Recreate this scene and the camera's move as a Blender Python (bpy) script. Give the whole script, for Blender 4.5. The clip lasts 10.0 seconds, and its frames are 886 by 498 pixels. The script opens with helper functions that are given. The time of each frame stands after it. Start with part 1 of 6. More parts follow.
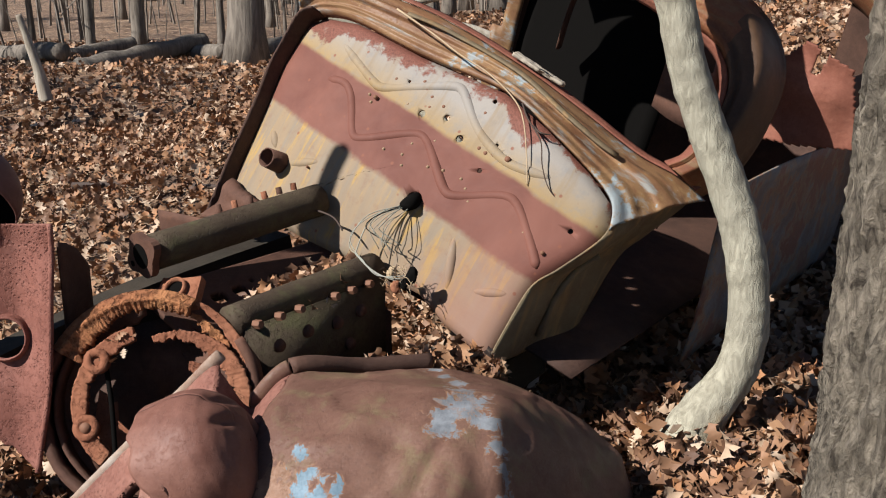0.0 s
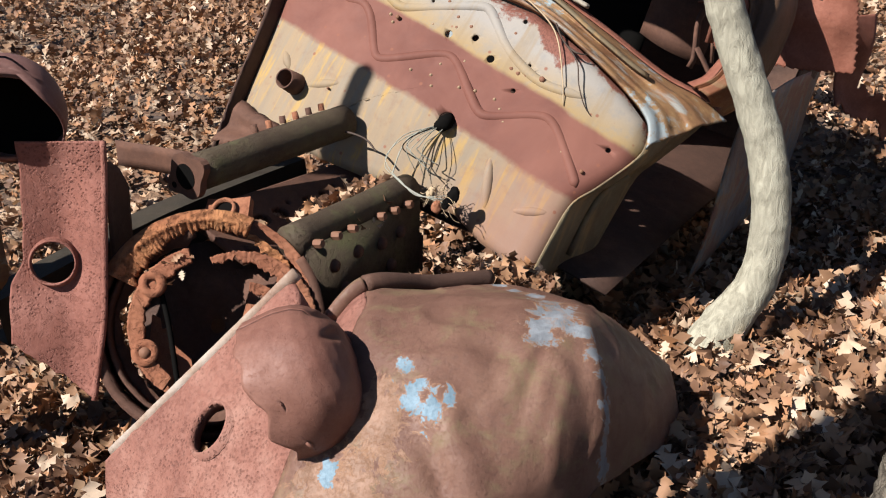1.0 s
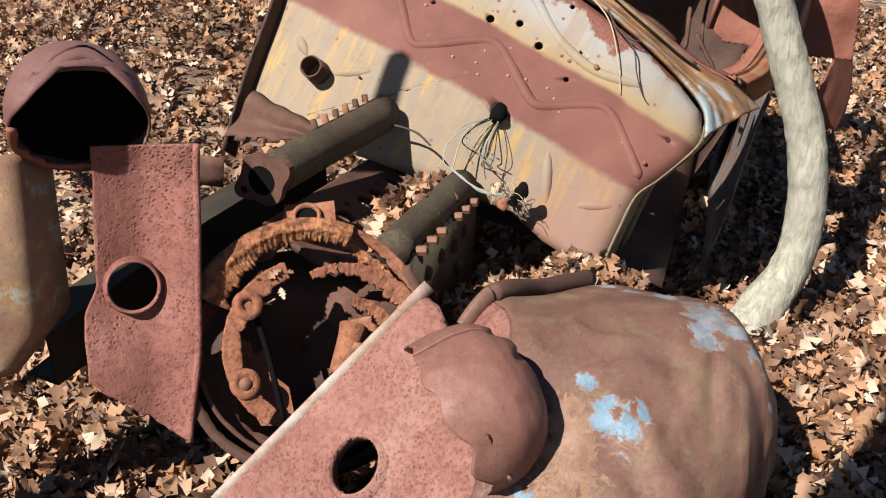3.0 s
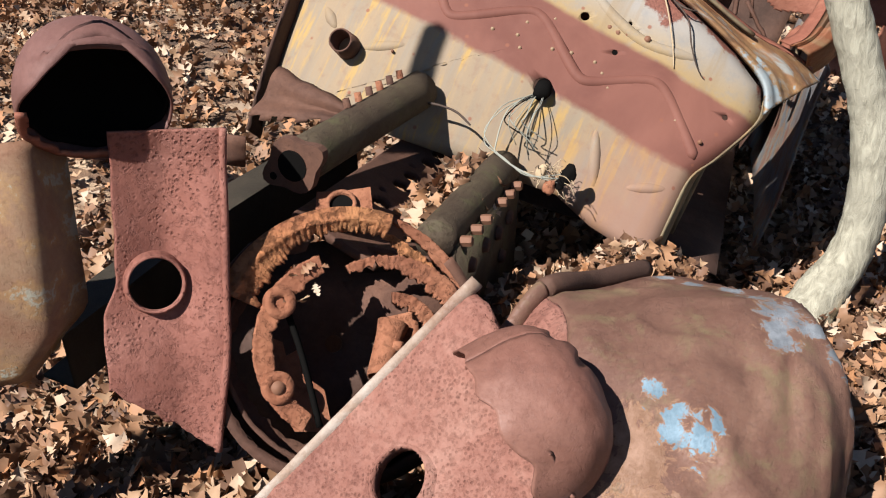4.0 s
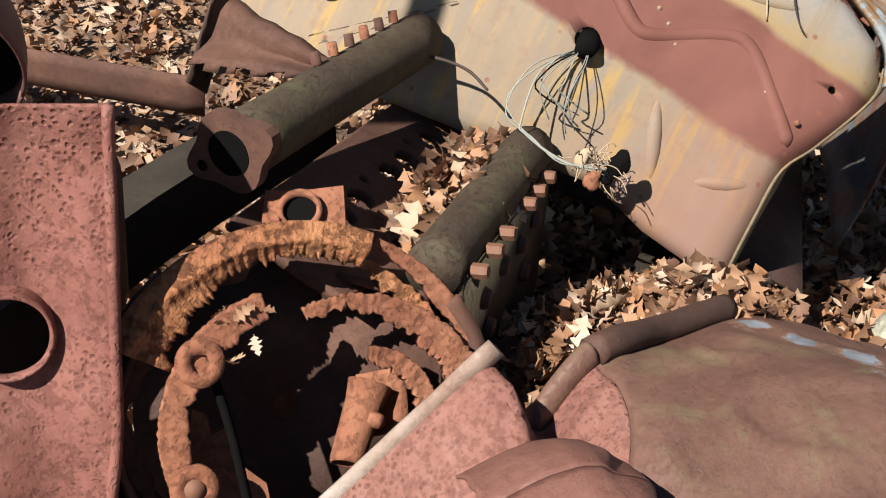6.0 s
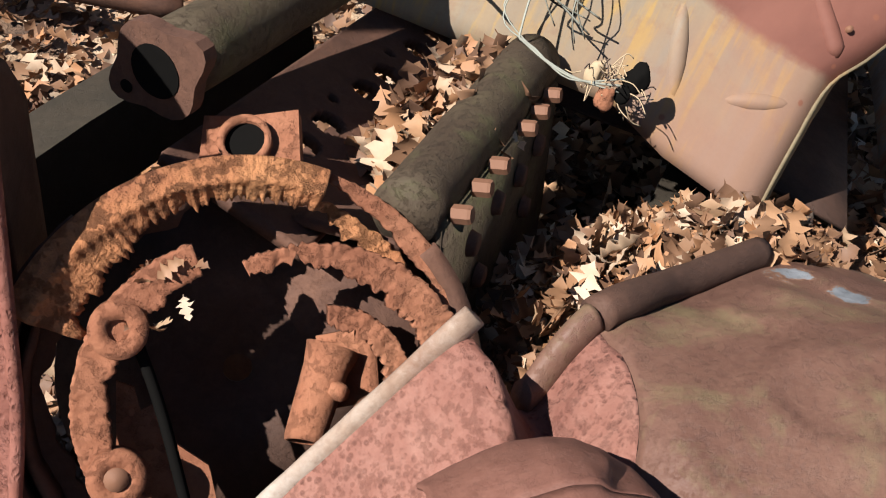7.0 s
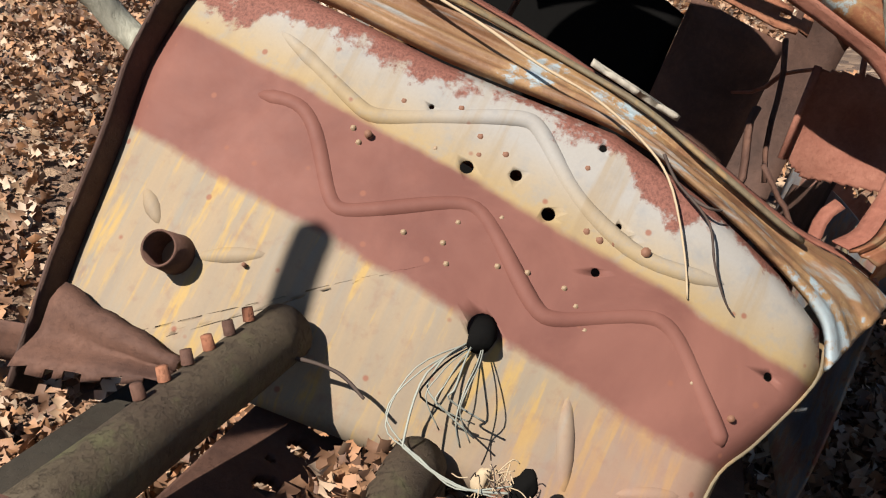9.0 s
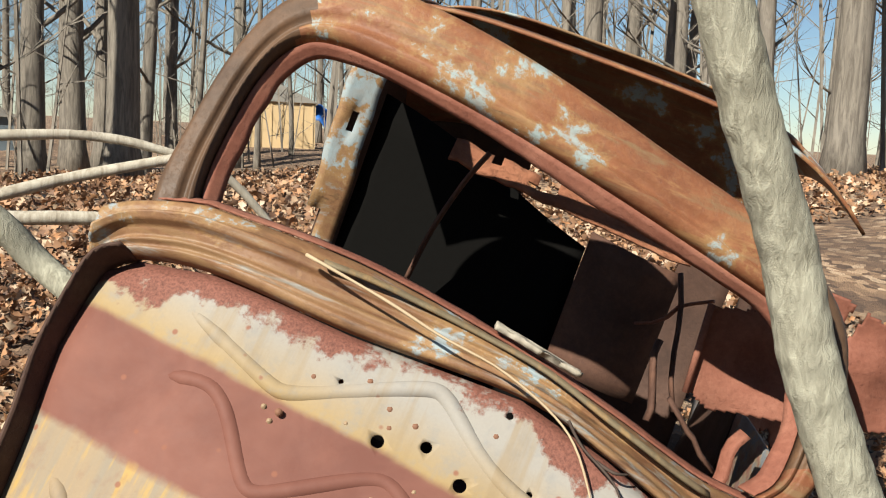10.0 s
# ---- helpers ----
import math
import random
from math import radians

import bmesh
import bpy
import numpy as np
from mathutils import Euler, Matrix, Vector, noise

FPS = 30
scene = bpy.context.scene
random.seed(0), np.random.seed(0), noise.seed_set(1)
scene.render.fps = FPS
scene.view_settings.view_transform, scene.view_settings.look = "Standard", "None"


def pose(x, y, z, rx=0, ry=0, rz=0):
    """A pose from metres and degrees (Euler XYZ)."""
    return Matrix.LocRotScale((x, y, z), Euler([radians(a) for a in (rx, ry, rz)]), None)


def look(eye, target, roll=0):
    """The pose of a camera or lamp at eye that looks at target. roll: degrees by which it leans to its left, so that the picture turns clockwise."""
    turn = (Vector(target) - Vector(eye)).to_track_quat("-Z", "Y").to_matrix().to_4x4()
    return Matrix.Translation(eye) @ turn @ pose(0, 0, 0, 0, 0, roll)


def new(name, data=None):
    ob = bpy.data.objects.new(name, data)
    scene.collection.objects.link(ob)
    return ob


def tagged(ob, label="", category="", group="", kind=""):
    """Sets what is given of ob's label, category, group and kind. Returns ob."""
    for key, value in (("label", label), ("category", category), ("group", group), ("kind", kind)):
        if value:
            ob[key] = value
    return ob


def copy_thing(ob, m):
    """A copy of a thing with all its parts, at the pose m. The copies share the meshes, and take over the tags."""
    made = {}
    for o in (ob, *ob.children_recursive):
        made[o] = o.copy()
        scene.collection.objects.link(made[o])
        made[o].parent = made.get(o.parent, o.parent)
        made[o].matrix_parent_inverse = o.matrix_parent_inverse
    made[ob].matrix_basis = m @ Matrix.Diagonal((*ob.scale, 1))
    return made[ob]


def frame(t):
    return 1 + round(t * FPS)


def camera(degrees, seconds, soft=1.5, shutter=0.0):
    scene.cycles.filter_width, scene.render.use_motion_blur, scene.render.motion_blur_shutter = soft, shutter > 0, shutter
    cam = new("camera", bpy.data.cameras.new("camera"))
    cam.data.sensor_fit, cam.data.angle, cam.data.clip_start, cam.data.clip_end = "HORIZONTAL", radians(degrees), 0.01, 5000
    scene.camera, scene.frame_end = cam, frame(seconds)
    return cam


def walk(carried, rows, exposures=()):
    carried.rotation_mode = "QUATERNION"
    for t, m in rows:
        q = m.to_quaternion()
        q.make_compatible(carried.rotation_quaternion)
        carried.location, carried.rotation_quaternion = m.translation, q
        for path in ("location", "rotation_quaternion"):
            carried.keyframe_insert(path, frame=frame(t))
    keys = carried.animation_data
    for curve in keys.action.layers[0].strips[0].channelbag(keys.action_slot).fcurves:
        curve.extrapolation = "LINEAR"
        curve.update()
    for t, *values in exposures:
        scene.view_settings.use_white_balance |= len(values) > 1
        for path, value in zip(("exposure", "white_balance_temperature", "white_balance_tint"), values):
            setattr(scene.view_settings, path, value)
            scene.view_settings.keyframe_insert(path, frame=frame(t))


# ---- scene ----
cam = camera(47.0, 10.0, soft=1.1)
PATH = [
    (0, (0.04, 0.126, 1.514), (0.013, 2.051, 0.972), -0.2),
    (0.5, (-0.219, 0.104, 1.488), (-0.115, 2.011, 0.892), 0.9),
    (1, (-0.473, 0.123, 1.443), (-0.239, 2.002, 0.799), 1.4),
    (1.5, (-0.665, 0.169, 1.418), (-0.339, 2.008, 0.701), 1.7),
    (2, (-0.926, 0.281, 1.414), (-0.445, 2.073, 0.667), 2.8),
    (2.5, (-1.109, 0.368, 1.427), (-0.527, 2.155, 0.743), 3.6),
    (2.7, (-1.21, 0.431, 1.415), (-0.562, 2.206, 0.76), 4.0),
    (3.8, (-1.245, 0.638, 1.404), (-0.606, 2.39, 0.681), 2.8),
    (4, (-1.232, 0.704, 1.385), (-0.606, 2.46, 0.661), 3.0),
    (4.5, (-1.19, 0.927, 1.349), (-0.568, 2.671, 0.595), 3.4),
    (5, (-1.174, 1.062, 1.345), (-0.538, 2.784, 0.55), 4.1),
    (5.2, (-1.161, 1.116, 1.335), (-0.507, 2.827, 0.53), 4.5),
    (6.3, (-0.95, 1.469, 1.258), (-0.351, 3.154, 0.362), 5.0),
    (6.5, (-0.917, 1.517, 1.24), (-0.335, 3.189, 0.31), 4.7),
    (7, (-0.867, 1.605, 1.211), (-0.307, 3.227, 0.184), 4.7),
    (7.5, (-0.824, 1.662, 1.199), (-0.268, 3.278, 0.161), 4.3),
    (8, (-0.798, 1.687, 1.243), (-0.207, 3.367, 0.333), 4.6),
    (8.5, (-0.794, 1.694, 1.3), (-0.122, 3.443, 0.6), 4.8),
    (9, (-0.788, 1.728, 1.422), (-0.039, 3.494, 0.854), 4.4),
    (9.5, (-0.783, 1.73, 1.515), (0.045, 3.513, 1.147), 3.6),
    (10, (-0.773, 1.713, 1.605), (0.117, 3.49, 1.38), 2.7),
]
walk(cam, [(t, look(eye, target, roll)) for t, eye, target, roll in PATH], [(0.0, 0.74, 6400, 11), (1.0, 0.98, 6400, 11), (2.0, 1.05, 6350, 11), (4.5, 0.99, 6350, 11), (8.0, 1.04, 6450, 10), (9.0, 0.95, 6450, 9), (10.0, 0.99, 6700, 4)])

# ---------------------------------------------------------------- light
SUN = Vector((-0.67, -0.385, 0.655)).normalized()
world = bpy.data.worlds.new("winter_sky")
scene.world = world
world.use_nodes = True
wt = world.node_tree
sky = wt.nodes.new("ShaderNodeTexSky")
sky.sky_type, sky.sun_disc = "NISHITA", False
sky.sun_elevation = math.asin(SUN.z)
sky.sun_rotation = math.atan2(SUN.x, SUN.y)
sky.altitude = 1800
sky.air_density, sky.dust_density, sky.ozone_density = 1.0, 0.3, 3.0
wt.links.new(sky.outputs[0], wt.nodes["Background"].inputs[0])
wt.nodes["Background"].inputs[1].default_value = 0.045
sun = new("sun", bpy.data.lights.new("sun", "SUN"))
sun.data.energy, sun.data.angle, sun.data.color = 5.0, radians(0.53), (1.0, 0.965, 0.92)
sun.matrix_world = look(SUN * 30, (0, 0, 0))

# ---------------------------------------------------------------- materials
def nodes_of(name):
    m = bpy.data.materials.new(name)
    m.use_nodes = True
    t = m.node_tree
    return m, t, t.nodes["Principled BSDF"]


def noise_tex(t, co, scale, detail=6, rough=0.6, distort=0.0):
    n = t.nodes.new("ShaderNodeTexNoise")
    n.inputs["Scale"].default_value, n.inputs["Detail"].default_value = scale, detail
    n.inputs["Roughness"].default_value, n.inputs["Distortion"].default_value = rough, distort
    t.links.new(co, n.inputs["Vector"])
    return n.outputs["Fac"]


def ramp(t, fac, stops):
    r = t.nodes.new("ShaderNodeValToRGB")
    e = r.color_ramp.elements
    while len(e) < len(stops):
        e.new(0.5)
    for el, (p, c) in zip(e, stops):
        el.position = p
        el.color = (c, c, c, 1) if isinstance(c, (int, float)) else (*c, 1)
    t.links.new(fac, r.inputs[0])
    return r.outputs[0]


def mix(t, fac, a, b, mode="MIX"):
    m = t.nodes.new("ShaderNodeMix")
    m.data_type, m.blend_type = "RGBA", mode
    for v, k in ((fac, 0), (a, 6), (b, 7)):
        if isinstance(v, (int, float)):
            m.inputs[k].default_value = v
        elif isinstance(v, tuple):
            m.inputs[k].default_value = (*v, 1)
        else:
            t.links.new(v, m.inputs[k])
    return m.outputs[2]


def calc(t, op, a, b=0.0, c=0.0):
    m = t.nodes.new("ShaderNodeMath")
    m.operation = op
    for v, k in ((a, 0), (b, 1), (c, 2)):
        if isinstance(v, (int, float)):
            m.inputs[k].default_value = v
        else:
            t.links.new(v, m.inputs[k])
    return m.outputs[0]


def bump(t, b, height, strength=0.4, dist=0.004):
    n = t.nodes.new("ShaderNodeBump")
    n.inputs["Strength"].default_value, n.inputs["Distance"].default_value = strength, dist
    t.links.new(height, n.inputs["Height"])
    t.links.new(n.outputs[0], b.inputs["Normal"])


def coords(t, kind="Object"):
    return t.nodes.new("ShaderNodeTexCoord").outputs[kind]


def stretch(t, co, sx, sy, sz, rot=(0, 0, 0)):
    m = t.nodes.new("ShaderNodeMapping")
    m.inputs["Scale"].default_value = (sx, sy, sz)
    m.inputs["Rotation"].default_value = rot
    t.links.new(co, m.inputs[0])
    return m.outputs[0]


def rust(name, base, deep, light, patch=None, patch_at=0.62, grain=160.0, relief=0.5, rough=0.75, pit=0.003, seed=0.0, streak=None, remains=(), along=None, lichen=None, pocks=0.0):
    """Rusted sheet steel: broad blotches, fine grain, pitting, optional remains of paint."""
    m, t, b = nodes_of(name)
    co = coords(t)
    co = stretch(t, co, 1, 1, 1, (seed, seed * 0.7, seed * 1.3))
    big = noise_tex(t, co, 4.5, 5, 0.6, 0.6)
    mid = noise_tex(t, co, 22, 6, 0.65, 0.3)
    fine = noise_tex(t, co, grain, 4, 0.7)
    col = ramp(t, big, [(0.3, deep), (0.5, base), (0.72, light)])
    col = mix(t, ramp(t, mid, [(0.32, 0.0), (0.78, 0.6)]), col, tuple(0.55 * x + 0.45 * y for x, y in zip(deep, base)))
    col = mix(t, calc(t, "MULTIPLY", fine, 0.45), col, tuple(x * 0.5 for x in deep))
    pits = noise_tex(t, co, grain * 0.55, 8, 0.75)
    col = mix(t, ramp(t, pits, [(0.52, 0.0), (0.78, 0.26)]), col, tuple(x * 0.45 for x in deep))
    flecks = noise_tex(t, stretch(t, co, 1, 1, 1, (1.1, 0.4, 0.2)), grain * 0.35, 8, 0.75, 0.5)
    col = mix(t, ramp(t, flecks, [(0.45, 0.0), (0.85, 0.26)]), col, tuple(min(1.2 * x + 0.01, 1) for x in light))
    if streak:
        sco = stretch(t, co, 26, 26, 2.2)
        s = noise_tex(t, sco, 1.0, 4, 0.6)
        col = mix(t, ramp(t, s, [(0.52, 0.0), (0.66, 0.75)]), col, streak)
    if along:                                   # wear drawn out across the car
        for k, (colour, at) in enumerate(along):
            w = noise_tex(t, stretch(t, coords(t), 1.3 + k, 34 - 6 * k, 34 - 6 * k), 1.0, 5, 0.65, 0.0)
            col = mix(t, ramp(t, w, [(at, 0.0), (at + 0.12, 0.85)]), col, colour)
    if pocks:                                   # open pits, crowded in patches
        cells = t.nodes.new("ShaderNodeTexVoronoi")
        cells.inputs["Scale"].default_value = pocks
        t.links.new(mix(t, 0.02, co, t.nodes.new("ShaderNodeTexNoise").outputs["Color"]), cells.inputs["Vector"])
        pock = calc(t, "MULTIPLY", ramp(t, cells.outputs["Distance"], [(0.16, 1.0), (0.40, 0.0)]), ramp(t, noise_tex(t, co, 7, 5, 0.6), [(0.38, 0.1), (0.60, 1.0)]))
        col = mix(t, calc(t, "MULTIPLY", pock, 0.55), col, tuple(x * 0.5 for x in deep))
    if lichen:
        w = noise_tex(t, co, 9, 7, 0.7, 0.3)
        col = mix(t, ramp(t, w, [(0.52, 0.0), (0.68, 0.7)]), col, lichen)
    rough_out = calc(t, "ADD", calc(t, "MULTIPLY", mid, 0.3), rough - 0.15)
    height = calc(t, "ADD", calc(t, "MULTIPLY", mid, 0.8), calc(t, "SUBTRACT", calc(t, "MULTIPLY", fine, 0.5), calc(t, "MULTIPLY", ramp(t, pits, [(0.52, 0.0), (0.68, 1.0)]), 0.5)))
    if pocks:
        height = calc(t, "SUBTRACT", height, calc(t, "MULTIPLY", pock, 0.9))
    if patch:
        p = noise_tex(t, co, 4.5, 8, 0.70, 0.15)
        e = ramp(t, p, [(patch_at, 0.0), (patch_at + 0.03, 1.0)])
        edge = ramp(t, p, [(patch_at - 0.05, 0.0), (patch_at, 0.7), (patch_at + 0.05, 0.0)])
        col = mix(t, edge, col, (0.27, 0.16, 0.07))
        pc = mix(t, ramp(t, mid, [(0.4, 0.0), (0.7, 0.8)]), patch, tuple(0.55 * x + 0.4 * y for x, y in zip(patch, base)))
        col = mix(t, e, col, pc)
        height = calc(t, "ADD", height, calc(t, "MULTIPLY", e, 0.4))
    raw = coords(t)
    flat = stretch(t, raw, 1, 1, 0.3)
    for centre, size, colour in remains:
        dist = t.nodes.new("ShaderNodeVectorMath")
        dist.operation = "DISTANCE"
        t.links.new(flat, dist.inputs[0])
        dist.inputs[1].default_value = (centre[0], centre[1], centre[2] * 0.3)
        ragged = noise_tex(t, raw, 24, 7, 0.75, 0.6)
        near = calc(t, "SUBTRACT", calc(t, "SUBTRACT", calc(t, "MULTIPLY", ragged, 4.4), 1.2), calc(t, "DIVIDE", dist.outputs["Value"], size * 1.4))
        col = mix(t, ramp(t, near, [(0.0, 0.0), (0.12, 0.55)]), col, (0.27, 0.15, 0.085))
        on = ramp(t, near, [(0.20, 0.0), (0.26, 1.0)])
        col = mix(t, on, col, mix(t, ramp(t, mid, [(0.4, 0.0), (0.62, 1.0)]), tuple(0.7 * c for c in colour), tuple(0.95 * c + 0.03 for c in colour)))
        height = calc(t, "ADD", height, calc(t, "MULTIPLY", on, 0.3))
    t.links.new(col, b.inputs["Base Color"])
    t.links.new(rough_out, b.inputs["Roughness"])
    b.inputs["Specular IOR Level"].default_value = 0.22
    bump(t, b, height, relief, pit)
    return m


def firewall_paint():
    """Grey-cream and yellowed paint above and below a broad band of red oxide, flaking to coarse rust at the rim."""
    m, t, b = nodes_of("firewall_paint")
    co = coords(t)
    sep = t.nodes.new("ShaderNodeSeparateXYZ")
    t.links.new(co, sep.inputs[0])
    u = sep.outputs[0]
    v = calc(t, "ADD", calc(t, "MULTIPLY", sep.outputs[1], 0.497), calc(t, "MULTIPLY", sep.outputs[2], 0.867))
    big = noise_tex(t, co, 5, 5, 0.6, 0.4)
    mid = noise_tex(t, co, 26, 6, 0.65)
    fine = noise_tex(t, co, 170, 4, 0.7)
    drip = noise_tex(t, stretch(t, co, 22, 2.0, 2.0), 1.0, 5, 0.6)
    wob = calc(t, "MULTIPLY", calc(t, "SUBTRACT", big, 0.5), 0.03)
    d = calc(t, "ADD", calc(t, "ADD", v, calc(t, "MULTIPLY", u, 0.108)), wob)   # height across the band
    above = ramp(t, d, [(0.222, 0.0), (0.236, 1.0)])
    below = ramp(t, calc(t, "ADD", d, calc(t, "MULTIPLY", calc(t, "SUBTRACT", mid, 0.5), 0.02)), [(-0.004, 1.0), (0.018, 0.0)])
    red = mix(t, ramp(t, big, [(0.35, 0.0), (0.7, 1.0)]), (0.125, 0.046, 0.034), (0.185, 0.075, 0.054))
    cream = mix(t, ramp(t, d, [(0.235, 0.0), (0.34, 1.0)]), (0.28, 0.195, 0.09), (0.265, 0.245, 0.215))
    cream = mix(t, ramp(t, mid, [(0.5, 0.0), (0.72, 0.55)]), cream, (0.185, 0.19, 0.19))
    cream = mix(t, ramp(t, drip, [(0.54, 0.0), (0.68, 0.55)]), cream, (0.235, 0.17, 0.095))
    low = mix(t, ramp(t, drip, [(0.35, 0.0), (0.65, 1.0)]), (0.215, 0.17, 0.12), (0.27, 0.195, 0.115))
    low = mix(t, ramp(t, noise_tex(t, stretch(t, co, 30, 3, 3), 1.0, 4), [(0.50, 0.0), (0.70, 0.6)]), low, (0.20, 0.185, 0.15))
    low = mix(t, ramp(t, calc(t, "ADD", noise_tex(t, stretch(t, co, 42, 5, 5), 1.0, 4), calc(t, "MULTIPLY", calc(t, "SUBTRACT", big, 0.5), 0.7)), [(0.54, 0.0), (0.68, 0.85)]), low, (0.36, 0.23, 0.07))
    low = mix(t, ramp(t, mid, [(0.55, 0.0), (0.75, 0.5)]), low, (0.19, 0.10, 0.072))
    low = mix(t, ramp(t, calc(t, "ADD", calc(t, "SUBTRACT", u, v), calc(t, "MULTIPLY", big, 0.5)), [(0.42, 0.0), (0.75, 0.7)]), low, (0.225, 0.115, 0.082))
    col = mix(t, above, red, cream)
    col = mix(t, below, col, low)
    low = mix(t, calc(t, "MULTIPLY", ramp(t, u, [(0.08, 0.0), (0.30, 1.0)]), ramp(t, big, [(0.42, 0.25), (0.60, 0.9)])), low, (0.25, 0.13, 0.09))
    # coarse scale eating in from the top and the right edge
    rim = calc(t, "ADD", calc(t, "ADD", calc(t, "ADD", v, calc(t, "MULTIPLY", calc(t, "MULTIPLY", u, u), 0.09)), calc(t, "POWER", calc(t, "MAXIMUM", u, 0.0), 3.0)), calc(t, "MULTIPLY", calc(t, "SUBTRACT", noise_tex(t, co, 9, 7, 0.7), 0.5), 0.22))
    off = calc(t, "DIVIDE", calc(t, "SUBTRACT", u, 0.19), 0.11)
    rim = calc(t, "ADD", rim, calc(t, "MULTIPLY", calc(t, "POWER", 2.718, calc(t, "MULTIPLY", calc(t, "MULTIPLY", off, off), -1.0)), 0.085))
    rim = ramp(t, rim, [(0.405, 0.0), (0.42, 1.0)])
    scale_col = ramp(t, fine, [(0.3, (0.085, 0.032, 0.022)), (0.65, (0.21, 0.08, 0.057))])
    col = mix(t, rim, col, scale_col)
    spots = t.nodes.new("ShaderNodeTexVoronoi")
    spots.inputs["Scale"].default_value = 17
    t.links.new(co, spots.inputs["Vector"])
    dots = ramp(t, spots.outputs["Distance"], [(0.07, 0.85), (0.12, 0.0)])
    col = mix(t, dots, col, (0.20, 0.075, 0.045))
    col = mix(t, calc(t, "MULTIPLY", fine, 0.22), col, (0.12, 0.07, 0.05))
    t.links.new(col, b.inputs["Base Color"])
    t.links.new(calc(t, "ADD", calc(t, "MULTIPLY", mid, 0.25), 0.56), b.inputs["Roughness"])
    b.inputs["Specular IOR Level"].default_value = 0.16
    h = calc(t, "ADD", calc(t, "MULTIPLY", mid, 0.35), calc(t, "MULTIPLY", calc(t, "MULTIPLY", fine, rim), 1.4))
    bump(t, b, h, 0.35, 0.003)
    return m


def bark(name, dark, light, scale=1.0, relief=0.8, stretch_z=0.18, pit=0.02):
    m, t, b = nodes_of(name)
    co = coords(t)
    ridged = noise_tex(t, stretch(t, co, 1, 1, stretch_z), 26 * scale, 7, 0.65, 0.9)
    blotch = noise_tex(t, co, 3.2 * scale, 5, 0.6)
    fine = noise_tex(t, co, 140 * scale, 4, 0.7)
    col = ramp(t, ridged, [(0.36, dark), (0.62, light)])
    col = mix(t, ramp(t, blotch, [(0.45, 0.0), (0.7, 0.6)]), col, tuple(0.5 * x + 0.4 * y + 0.02 for x, y in zip(dark, light)))
    col = mix(t, calc(t, "MULTIPLY", fine, 0.3), col, dark)
    t.links.new(col, b.inputs["Base Color"])
    b.inputs["Roughness"].default_value = 0.9
    b.inputs["Specular IOR Level"].default_value = 0.2
    bump(t, b, calc(t, "ADD", ridged, calc(t, "MULTIPLY", fine, 0.25)), relief, pit)
    return m


def leaf_material(name, stops):
    m, t, b = nodes_of(name)
    g = t.nodes.new("ShaderNodeNewGeometry")
    r = g.outputs["Random Per Island"]
    col = ramp(t, r, stops)
    co = coords(t)
    n = noise_tex(t, co, 60, 4, 0.6)
    col = mix(t, calc(t, "MULTIPLY", n, 0.42), col, (0.13, 0.065, 0.035))
    t.links.new(col, b.inputs["Base Color"])
    b.inputs["Roughness"].default_value = 0.62
    b.inputs["Specular IOR Level"].default_value = 0.3
    return m


def litter_ground():
    m, t, b = nodes_of("leaf_litter_soil")
    co = coords(t)
    v = t.nodes.new("ShaderNodeTexVoronoi")
    v.inputs["Scale"].default_value = 13
    v.inputs["Randomness"].default_value = 1.0
    t.links.new(mix(t, 0.12, co, t.nodes.new("ShaderNodeTexNoise").outputs["Color"]), v.inputs["Vector"])
    sepc = t.nodes.new("ShaderNodeSeparateColor")
    t.links.new(v.outputs["Color"], sepc.inputs[0])
    col = ramp(t, sepc.outputs[0], [(0.0, (0.06, 0.034, 0.022)), (0.4, (0.17, 0.098, 0.056)), (0.75, (0.32, 0.20, 0.115)), (1.0, (0.48, 0.34, 0.22))])
    n = noise_tex(t, co, 0.9, 5, 0.6)
    col = mix(t, ramp(t, n, [(0.4, 0.0), (0.65, 0.6)]), col, (0.09, 0.055, 0.035))
    t.links.new(col, b.inputs["Base Color"])
    b.inputs["Roughness"].default_value = 0.9
    bump(t, b, calc(t, "ADD", sepc.outputs[1], noise_tex(t, co, 45, 5)), 0.9, 0.03)
    return m


def plain(name, colour, rough=0.6, metal=0.0, var=0.35, scale=60, gloss=0.4):
    m, t, b = nodes_of(name)
    b.inputs["Specular IOR Level"].default_value = gloss
    n = noise_tex(t, coords(t), scale, 5, 0.65)
    t.links.new(mix(t, calc(t, "MULTIPLY", n, var), colour, tuple(x * 0.35 for x in colour)), b.inputs["Base Color"])
    b.inputs["Roughness"].default_value, b.inputs["Metallic"].default_value = rough, metal
    bump(t, b, n, 0.25, 0.002)
    return m


